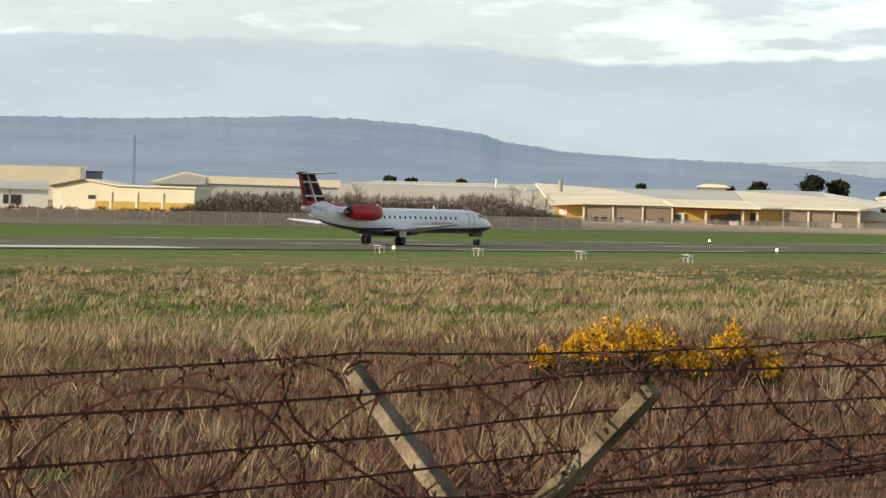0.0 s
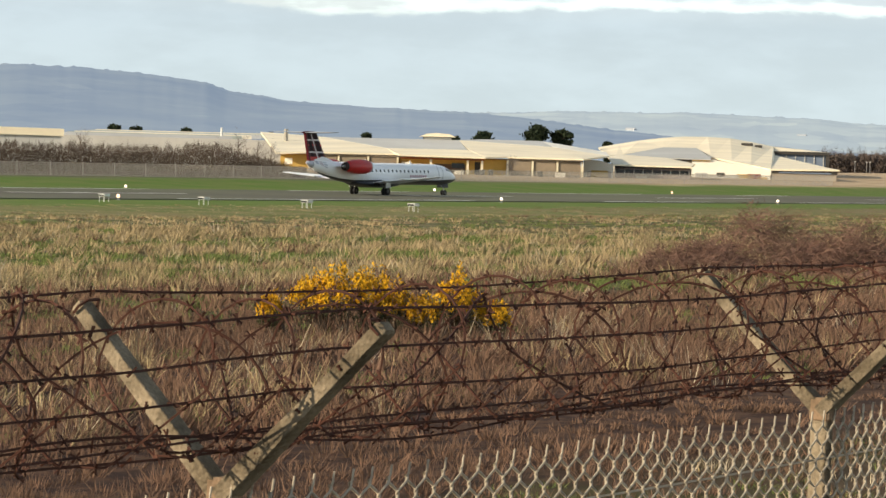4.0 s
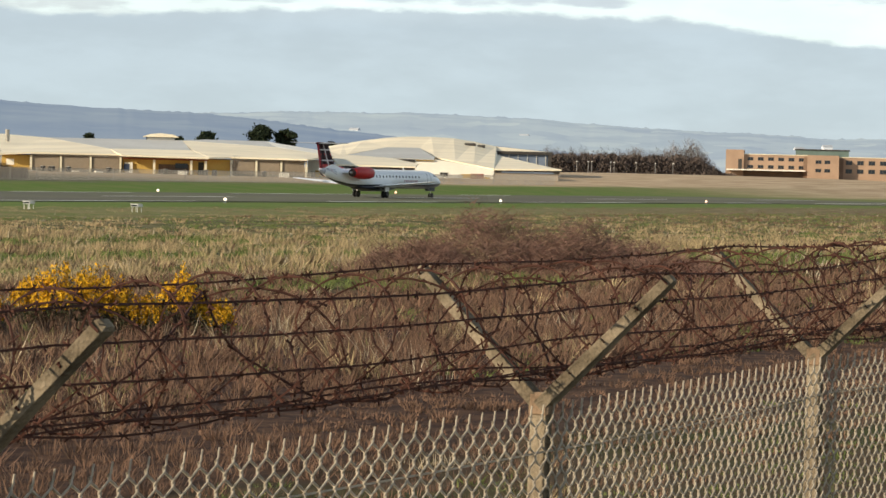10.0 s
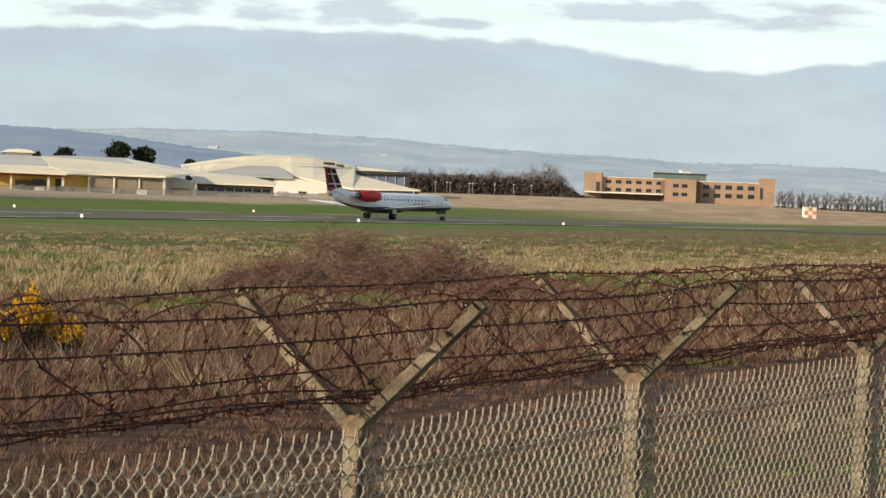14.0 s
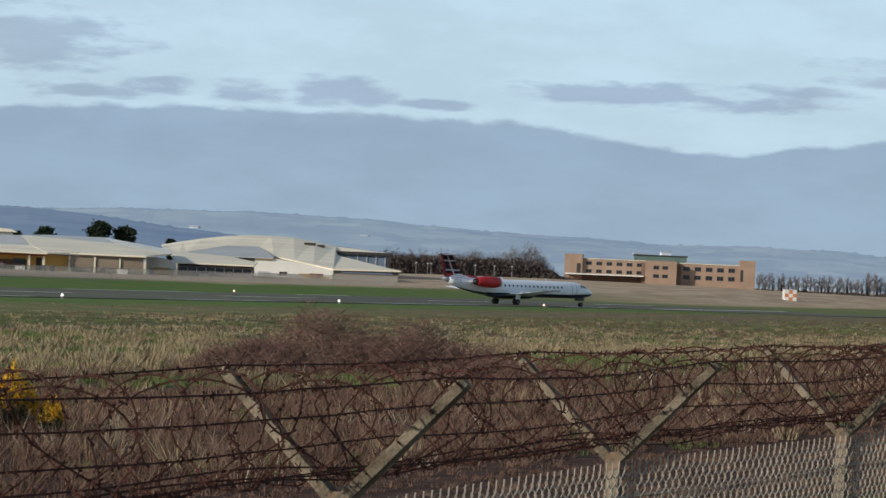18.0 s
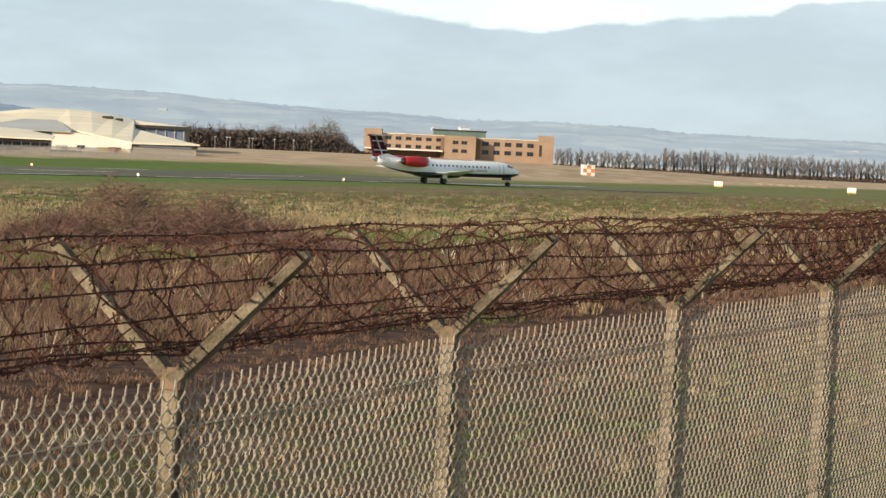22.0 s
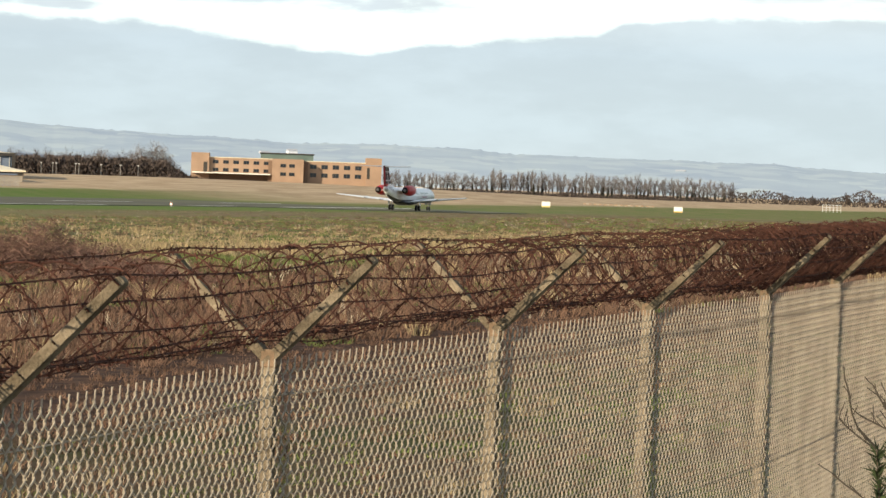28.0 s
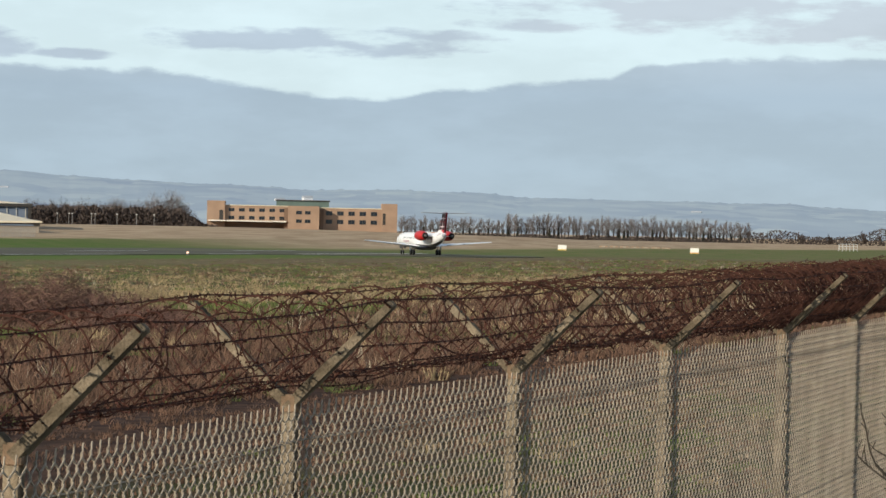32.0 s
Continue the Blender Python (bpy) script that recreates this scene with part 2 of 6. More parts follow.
def part(name, bm, material=None, parent=None, label="", smooth=False):
    """One mesh object out of a bmesh (or a ready mesh), under a thing or a part."""
    me = finish(bm, name, material, smooth) if isinstance(bm, bmesh.types.BMesh) else bm
    ob = new(name, me)
    if parent is not None:
        ob.parent = parent
    if label:
        ob["label"] = label
    return ob


def raw(name, verts, faces, material, smooth=False):
    me = bpy.data.meshes.new(name)
    me.from_pydata(verts, [], faces)
    me.materials.append(material)
    me.update()
    if smooth:
        me.polygons.foreach_set("use_smooth", [True] * len(me.polygons))
    return me


def thing(name, m, label, category, group="", kind=""):
    ob = new(name)
    ob.empty_display_size = 0.2
    ob.matrix_basis = m
    return tagged(ob, label, category, group, kind)


def box(bm, x0, x1, y0, y1, z0, z1, bevel=0.0):
    vs = [bm.verts.new((x, y, z)) for z in (z0, z1) for y in (y0, y1) for x in (x0, x1)]
    fs = [bm.faces.new([vs[i] for i in f]) for f in ((0, 2, 3, 1), (4, 5, 7, 6), (0, 1, 5, 4), (2, 6, 7, 3), (0, 4, 6, 2), (1, 3, 7, 5))]
    if bevel:
        es = list({e for f in fs for e in f.edges})
        bmesh.ops.bevel(bm, geom=es, offset=bevel, segments=1, affect="EDGES")
    return bm


def boxes(*dims, bevel=0.0):
    bm = bmesh.new()
    for d in dims:
        box(bm, *d, bevel=bevel)
    return bm


def rod(bm, p, q, r, r2=None, n=8, caps=True):
    """A tapered round bar from p to q."""
    p, q = Vector(p), Vector(q)
    t = (q - p).normalized().to_track_quat("Z", "Y").to_matrix()
    r2 = r if r2 is None else r2
    ring = [[bm.verts.new(c + t @ Vector((math.cos(2 * math.pi * i / n) * k, math.sin(2 * math.pi * i / n) * k, 0))) for i in range(n)] for c, k in ((p, r), (q, r2))]
    for i in range(n):
        bm.faces.new((ring[0][i], ring[0][(i + 1) % n], ring[1][(i + 1) % n], ring[1][i]))
    if caps:
        bm.faces.new(ring[0][::-1])
        bm.faces.new(ring[1])
    return bm


def loft(bm, sections, n=20, caps=True):
    """Oval rings (x, z, half height, half width[, y]) joined along x."""
    rings = []
    for s in sections:
        x, z, hh, hw = s[:4]
        y = s[4] if len(s) > 4 else 0
        rings.append([bm.verts.new((x, y + hw * math.cos(2 * math.pi * i / n), z + hh * math.sin(2 * math.pi * i / n))) for i in range(n)])
    for a, b in zip(rings, rings[1:]):
        for i in range(n):
            bm.faces.new((a[i], a[(i + 1) % n], b[(i + 1) % n], b[i]))
    if caps:
        bm.faces.new(rings[0])
        bm.faces.new(rings[-1][::-1])
    return bm


def prism(bm, outline, axis, lo, hi):
    """A flat outline of two coordinates pushed along the third axis ('x', 'y' or 'z')."""
    def at(u, v, w):
        return {"x": (w, u, v), "y": (u, w, v), "z": (u, v, w)}[axis]
    a = [bm.verts.new(at(u, v, lo)) for u, v in outline]
    b = [bm.verts.new(at(u, v, hi)) for u, v in outline]
    bm.faces.new(a)
    bm.faces.new(b[::-1])
    for i in range(len(a)):
        j = (i + 1) % len(a)
        bm.faces.new((a[i], b[i], b[j], a[j]))
    return bm


def far_at(az, dist, z=0.0, turn=0.0):
    """A pose az degrees to the right of +y: its x runs to the right, its y away from the viewer."""
    a = radians(az)
    return pose(math.sin(a) * dist, math.cos(a) * dist, z, 0, 0, -az + turn)


# the airfield's own frame: x along the runway, y across it, away from the fence
FIELD_TURN = 62.5
FIELD = pose(0, 0, 0, 0, 0, FIELD_TURN)


def to_field(x, y):
    h = radians(FIELD_TURN)
    return x * math.cos(h) + y * math.sin(h), -x * math.sin(h) + y * math.cos(h)


def soft_step(v, lo, hi):
    k = min(1.0, max(0.0, (v - lo) / (hi - lo)))
    return k * k * (3 - 2 * k)


def land(a, c):
    """Height of the ground at a metres along and c metres across."""
    z = 1.1 * (1 - soft_step(c, 12, 95)) - 0.08
    far_end = 1 - soft_step(a, 600, 760)
    rise = soft_step(c, 216, 240) * (0.7 + 0.0016 * max(0.0, min(a, 640) - 150)) + max(0.0, min(c, 900) - 240) * 0.0035 * far_end
    z += rise * (1 - 0.7 * soft_step(a, 780, 1000))
    # low mound under the brick building and its wood
    z += 2.1 * math.exp(-(((a - 735) / 95) ** 2 + ((c - 315) / 62) ** 2) / 2)
    bumps = 0.10 * noise.noise((a * 0.11, c * 0.11, 0.3)) * (1 - soft_step(c, 120, 145))
    return z + bumps


def ground_z(x, y):
    return land(*to_field(x, y))


def on_field(a, c, dz=0.0, turn=0.0):
    m = FIELD @ pose(a, c, 0, 0, 0, turn)
    m.translation.z = land(a, c) + dz
    return m

# ---- ground, runway, distance ----
def ground_material():
    m = bpy.data.materials.new("airfield_grass")
    m.use_nodes = True
    nt = m.node_tree
    b = nt.nodes["Principled BSDF"]
    b.inputs["Roughness"].default_value = 0.95
    b.inputs["Specular IOR Level"].default_value = 0.1
    co = nt.nodes.new("ShaderNodeTexCoord")
    sep = nt.nodes.new("ShaderNodeSeparateXYZ")
    nt.links.new(co.outputs["Object"], sep.inputs[0])

    def tex(scale, detail=5, rough=0.55, stretch=(1, 1, 1)):
        mp = nt.nodes.new("ShaderNodeMapping")
        mp.inputs["Scale"].default_value = stretch
        nt.links.new(co.outputs["Object"], mp.inputs[0])
        n = nt.nodes.new("ShaderNodeTexNoise")
        n.inputs["Scale"].default_value, n.inputs["Detail"].default_value, n.inputs["Roughness"].default_value = scale, detail, rough
        nt.links.new(mp.outputs[0], n.inputs["Vector"])
        return n.outputs[0]

    def mix(f, a, c):
        x = nt.nodes.new("ShaderNodeMix")
        x.data_type = "RGBA"
        nt.links.new(f, x.inputs[0])
        for sock, v in ((x.inputs[6], a), (x.inputs[7], c)):
            if isinstance(v, tuple):
                sock.default_value = (*v, 1)
            else:
                nt.links.new(v, sock)
        return x.outputs[2]

    def ramp(value, lo, hi):
        r = nt.nodes.new("ShaderNodeMapRange")
        r.interpolation_type = "SMOOTHSTEP"
        r.inputs["From Min"].default_value, r.inputs["From Max"].default_value = lo, hi
        nt.links.new(value, r.inputs[0])
        return r.outputs[0]

    def add(a, c, k=1.0):
        x = nt.nodes.new("ShaderNodeMath")
        x.operation = "MULTIPLY_ADD"
        nt.links.new(c, x.inputs[0])
        x.inputs[1].default_value = k
        nt.links.new(a, x.inputs[2])
        return x.outputs[0]

    wob = add(sep.outputs[1], tex(0.06, 4), 16.0)
    blade = tex(2.5, 6, 0.7)
    clump = tex(0.35, 5, 0.6)
    brown = mix(ramp(clump, 0.35, 0.65), (0.036, 0.018, 0.013), (0.078, 0.040, 0.028))
    straw = mix(ramp(clump, 0.42, 0.60), (0.068, 0.076, 0.024), (0.150, 0.128, 0.062))
    rough = mix(ramp(wob, 36, 62), brown, straw)
    # greener verge along the fence, then a bare dark strip
    verge_line = add(sep.outputs[1], tex(0.5, 3), 2.0)
    verge = mix(ramp(tex(0.22, 5, 0.65), 0.40, 0.60), (0.050, 0.054, 0.016), (0.075, 0.050, 0.028))
    rough = mix(ramp(verge_line, 21.5, 24.0), mix(ramp(verge_line, 14.5, 17.8), verge, mix(ramp(blade, 0.4, 0.6), (0.040, 0.021, 0.014), (0.085, 0.046, 0.028))), rough)
    mown_b = mix(ramp(tex(0.12, 5), 0.4, 0.6), (0.200, 0.172, 0.075), (0.132, 0.150, 0.046))
    mown = mix(ramp(tex(0.2, 5), 0.35, 0.65), (0.092, 0.158, 0.024), (0.130, 0.165, 0.042))
    col = mix(ramp(wob, 120, 138), rough, mown_b)
    east = add(sep.outputs[0], tex(0.04, 4), 60.0)
    fallow = mix(ramp(clump, 0.35, 0.65), (0.120, 0.095, 0.048), (0.215, 0.160, 0.090))
    open_ground = mix(ramp(east, 230, 380), col, fallow)
    col = mix(ramp(wob, 48, 62), col, open_ground)
    col = mix(ramp(wob, 148, 162), col, mown)
    # green ground reaches nearer past the runway's end
    end = add(sep.outputs[0], tex(0.03, 4), 40.0)
    both = nt.nodes.new("ShaderNodeMath")
    both.operation = "MULTIPLY"
    nt.links.new(ramp(end, 470, 580), both.inputs[0])
    nt.links.new(ramp(wob, 108, 132), both.inputs[1])
    col = mix(both.outputs[0], col, mix(ramp(tex(0.09, 6, 0.65, (1, 3, 1)), 0.32, 0.56), mown, mown_b))
    dry = mix(ramp(tex(0.06, 5, 0.6, (1, 3, 1)), 0.35, 0.65), (0.37, 0.265, 0.165), (0.52, 0.395, 0.260))
    yard = mix(ramp(clump, 0.4, 0.6), (0.105, 0.100, 0.070), (0.145, 0.130, 0.085))
    col = mix(ramp(wob, 240, 250), col, mix(ramp(east, 400, 470), yard, dry))
    beyond = nt.nodes.new("ShaderNodeMath")
    beyond.operation = "MULTIPLY"
    nt.links.new(ramp(end, 500, 640), beyond.inputs[0])
    nt.links.new(ramp(wob, 196, 216), beyond.inputs[1])
    col = mix(beyond.outputs[0], col, dry)
    grain = nt.nodes.new("ShaderNodeMix")
    grain.data_type, grain.blend_type = "RGBA", "MULTIPLY"
    grain.inputs[0].default_value = 1.0
    g2 = nt.nodes.new("ShaderNodeMapRange")
    g2.inputs["To Min"].default_value, g2.inputs["To Max"].default_value = 0.72, 1.28
    nt.links.new(blade, g2.inputs[0])
    nt.links.new(col, grain.inputs[6])
    nt.links.new(g2.outputs[0], grain.inputs[7])
    nt.links.new(grain.outputs[2], b.inputs["Base Color"])
    bp = nt.nodes.new("ShaderNodeBump")
    bp.inputs["Strength"].default_value, bp.inputs["Distance"].default_value = 0.3, 0.10
    nt.links.new(clump, bp.inputs["Height"])
    nt.links.new(bp.outputs[0], b.inputs["Normal"])
    return m


def add_ground():
    def steps(*spans):
        out = []
        for lo, hi, d in spans:
            out += [lo + d * i for i in range(round((hi - lo) / d))]
        return out + [spans[-1][1]]
    xs = steps((-1500, -200, 100), (-200, 0, 20), (0, 300, 4), (300, 700, 10), (700, 1500, 50), (1500, 4900, 200))
    ys = steps((-1500, -40, 146), (-40, 150, 3), (150, 330, 6), (330, 900, 30), (900, 4500, 200))
    vs = [(x, y, land(x, y)) for y in ys for x in xs]
    n = len(xs)
    fs = [(j * n + i, j * n + i + 1, (j + 1) * n + i + 1, (j + 1) * n + i) for j in range(len(ys) - 1) for i in range(n - 1)]
    ob = part("ground", raw("ground", vs, fs, ground_material(), True))
    ob.matrix_basis = FIELD
    tagged(ob, "rough straw and mown green airfield grass, flat to the horizon", "ground", kind="structure")


add_ground()
RW0, RW1 = 166.2, 209.4


def add_runway():
    th = thing("runway", FIELD, "grey asphalt runway with worn white markings across the grass", "runway", kind="structure")
    bm = bmesh.new()
    prism(bm, [(-700, RW0), (412, RW0), (430, 152), (442, 143), (468, 141), (480, 147), (484, RW0), (484, RW1), (-700, RW1)], "z", -0.25, 0.02)
    part("road_surface", bm, ASPHALT, th)

    def line(a0, a1, c0, c1):
        part("painted_line", boxes((a0, a1, c0, c1, 0.0, 0.026)), PAINT_LINE, th)
    mid = (RW0 + RW1) / 2
    for k in range(-8, 3):
        line(336 + 60 * k, 362 + 60 * k, mid - 0.45, mid + 0.45)
    line(128, 184, RW0 + 2.2, RW0 + 8.0)
    line(128, 184, RW1 - 12.5, RW1 - 6.5)
    for c in (RW0 + 0.6, RW1 - 1.5):
        for a0, a1 in ((-300, 100), (215, 262), (288, 312), (334, 368), (396, 412)):
            line(a0, a1, c, c + 0.9)
    line(426, 483, 164.6, 166.1)


add_runway()


def hill(name, label, ridge, dist, depth, colour, colour2, haze_glow, seed, fields):
    """A far ridge: (azimuth, height in degrees) of its skyline, with slopes down to the plain."""
    vs, fs = [], []
    rnd = random.Random(seed)
    az0, az1 = ridge[0][0], ridge[-1][0]
    n = int((az1 - az0) / 0.06)
    rows = 9
    for i in range(n + 1):
        az = az0 + (az1 - az0) * i / n
        for (a, h), (a2, h2) in zip(ridge, ridge[1:]):
            if a <= az <= a2:
                top = h + (h2 - h) * (az - a) / (a2 - a)
                break
        top += 0.025 * noise.noise((az * 1.3, seed, 0)) + 0.012 * noise.noise((az * 7.0, seed, 3))
        tuft = rnd.random() ** 6 * 0.025
        for j in range(rows):
            k = j / (rows - 1)
            d = dist - depth * (1 - k)
            el = (tuft if j == rows - 1 else 0.0) + top * (0.02 + 0.98 * math.sin(k * math.pi / 2) ** 1.1) + 0.03 * noise.noise((az * 0.9, k * 4, seed)) * (1 - k)
            z = 4.1 + d * math.tan(radians(el)) - (30 if j == 0 else 0)
            vs.append((math.sin(radians(az)) * d, math.cos(radians(az)) * d, z))
    for i in range(n):
        for j in range(rows - 1):
            a = i * rows + j
            fs.append((a, a + 1, a + rows + 1, a + rows))
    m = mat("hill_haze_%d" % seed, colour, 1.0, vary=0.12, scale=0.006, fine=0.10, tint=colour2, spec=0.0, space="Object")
    # hedged fields, some paler than others
    nt = m.node_tree
    base = nt.nodes["Principled BSDF"].inputs["Base Color"]
    cells = nt.nodes.new("ShaderNodeTexVoronoi")
    cells.inputs["Scale"].default_value = 1.0
    mp = nt.nodes.new("ShaderNodeMapping")
    mp.inputs["Scale"].default_value = (0.026, 0.018, 0.11)
    co = nt.nodes.new("ShaderNodeTexCoord")
    nt.links.new(co.outputs["Object"], mp.inputs[0])
    nt.links.new(mp.outputs[0], cells.inputs["Vector"])
    pick = nt.nodes.new("ShaderNodeMapRange")
    pick.inputs["From Min"].default_value, pick.inputs["From Max"].default_value = 0.45, 1.0
    pick.inputs["To Max"].default_value = fields
    nt.links.new(cells.outputs["Color"], pick.inputs[0])
    tone = nt.nodes.new("ShaderNodeMix")
    tone.data_type = "RGBA"
    nt.links.new(pick.outputs[0], tone.inputs[0])
    nt.links.new(base.links[0].from_socket, tone.inputs[6])
    tone.inputs[7].default_value = (0.30, 0.31, 0.22, 1)
    nt.links.new(tone.outputs[2], base)
    # air haze over the slopes is put in as a blue-grey surface glow
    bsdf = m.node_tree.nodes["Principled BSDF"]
    bsdf.inputs["Emission Color"].default_value = (*haze_glow, 1)
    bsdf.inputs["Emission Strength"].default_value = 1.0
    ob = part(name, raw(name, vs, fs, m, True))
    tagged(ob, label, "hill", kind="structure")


hill("backdrop", "wooded hill beyond the airfield, blue-grey with haze", [(-30, 1.2), (-22, 1.3), (-18.7, 1.36), (-16.6, 1.37), (-13.2, 1.50), (-12.2, 1.48), (-10.9, 1.38), (-9.97, 1.27), (-9.6, 1.14), (-8.5, 0.98), (-7, 0.90), (-5.3, 0.86), (-4.2, 0.79), (-3.2, 0.68), (-2, 0.56), (-0.5, 0.44), (1.0, 0.34), (3.0, 0.2)], 3300, 900,
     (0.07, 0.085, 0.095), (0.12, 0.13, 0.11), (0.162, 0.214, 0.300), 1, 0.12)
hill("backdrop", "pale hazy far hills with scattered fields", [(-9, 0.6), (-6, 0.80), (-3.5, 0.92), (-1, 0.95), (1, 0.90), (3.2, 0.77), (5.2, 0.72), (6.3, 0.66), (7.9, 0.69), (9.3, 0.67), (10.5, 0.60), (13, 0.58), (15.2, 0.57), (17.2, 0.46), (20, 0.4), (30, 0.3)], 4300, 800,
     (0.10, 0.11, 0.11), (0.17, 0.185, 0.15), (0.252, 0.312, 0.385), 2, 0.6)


def add_far_houses():
    rnd = random.Random(4)
    m = mat("far_white_walls", (0.70, 0.70, 0.70), 0.9, vary=0.1)
    spots = [(-3.8, 0.62), (-2.2, 0.70), (-0.4, 0.62), (0.9, 0.66), (1.3, 0.60), (3.4, 0.55), (5.9, 0.55), (6.4, 0.60), (10.2, 0.42), (13.5, 0.46), (15.0, 0.42), (15.2, 0.40), (2.4, 0.52), (-1.4, 0.55)]
    first = None
    for az, el in spots:
        d = 3880
        m4 = far_at(az, d, 4.1 + d * math.tan(radians(el)) - 8, rnd.uniform(-30, 30))
        if first is None:
            first = thing("farmhouse", m4, "small white farmhouse on a far hillside", "house", "farmhouses on the hill")
            bm = boxes((-6, 6, -4, 4, -8, 2.5))
            part("wall", bm, m, first)
            bm = prism(bmesh.new(), [(-4.4, 2.5), (4.4, 2.5), (0, 5)], "x", -6.3, 6.3)
            part("roof", bm, mat("far_slate", (0.42, 0.44, 0.47), 0.9), first)
        else:
            copy_thing(first, m4)


add_far_houses()

# ---- the aircraft: nose along +x, ground under the main wheels at the origin ----
def wing_panel(bm, root, tip, t_root, t_tip):
    """root, tip: (x of leading edge, x of trailing edge, y, z)."""
    rings = []
    for (le, te, y, z), t in ((root, t_root), (tip, t_tip)):
        c = le - te
        pts = [(le, 0), (le - 0.08 * c, 0.55), (le - 0.3 * c, 1.0), (le - 0.65 * c, 0.65), (te, 0.05), (te, -0.05), (le - 0.6 * c, -0.35), (le - 0.25 * c, -0.5), (le - 0.05 * c, -0.35)]
        rings.append([bm.verts.new((x, y, z + h * t)) for x, h in pts])
    n = len(rings[0])
    for i in range(n):
        bm.faces.new((rings[0][i], rings[0][(i + 1) % n], rings[1][(i + 1) % n], rings[1][i]))
    bm.faces.new(rings[0])
    bm.faces.new(rings[1][::-1])
    return bm


FUSELAGE = [(16.62, 1.88, .03, .03), (16.45, 1.90, .20, .22), (16.1, 1.93, .40, .42), (15.5, 1.99, .62, .66), (14.8, 2.08, .82, .86), (14.2, 2.17, .98, .98), (13.4, 2.24, 1.08, 1.07), (12.3, 2.27, 1.14, 1.13),
            (9, 2.27, 1.15, 1.14), (3, 2.27, 1.15, 1.14), (-2.5, 2.27, 1.15, 1.14), (-4.5, 2.33, 1.10, 1.08), (-6.5, 2.48, .98, .95), (-8.5, 2.71, .80, .76), (-10.0, 2.95, .58, .54), (-10.9, 3.12, .40, .36)]


def fuselage_at(x):
    for a, b in zip(FUSELAGE, FUSELAGE[1:]):
        if b[0] <= x <= a[0]:
            k = (a[0] - x) / (a[0] - b[0])
            return [a[i] + (b[i] - a[i]) * k for i in (1, 2, 3)]
    return [2.27, 1.15, 1.14]


def skin_strip(xs, ang0, ang1, side, out=0.012, n=4):
    """A thin piece of skin that hugs the fuselage between two heights (degrees up from the waterline)."""
    bm = bmesh.new()
    grid = []
    for x, lo, hi in zip(xs, ang0, ang1):
        z, hh, hw = fuselage_at(x)
        grid.append([bm.verts.new((x, side * (hw + out) * math.cos(radians(lo + (hi - lo) * j / n)), z + (hh + out) * math.sin(radians(lo + (hi - lo) * j / n)))) for j in range(n + 1)])
    for a, b in zip(grid, grid[1:]):
        for j in range(n):
            bm.faces.new((a[j], a[j + 1], b[j + 1], b[j]))
    return bm


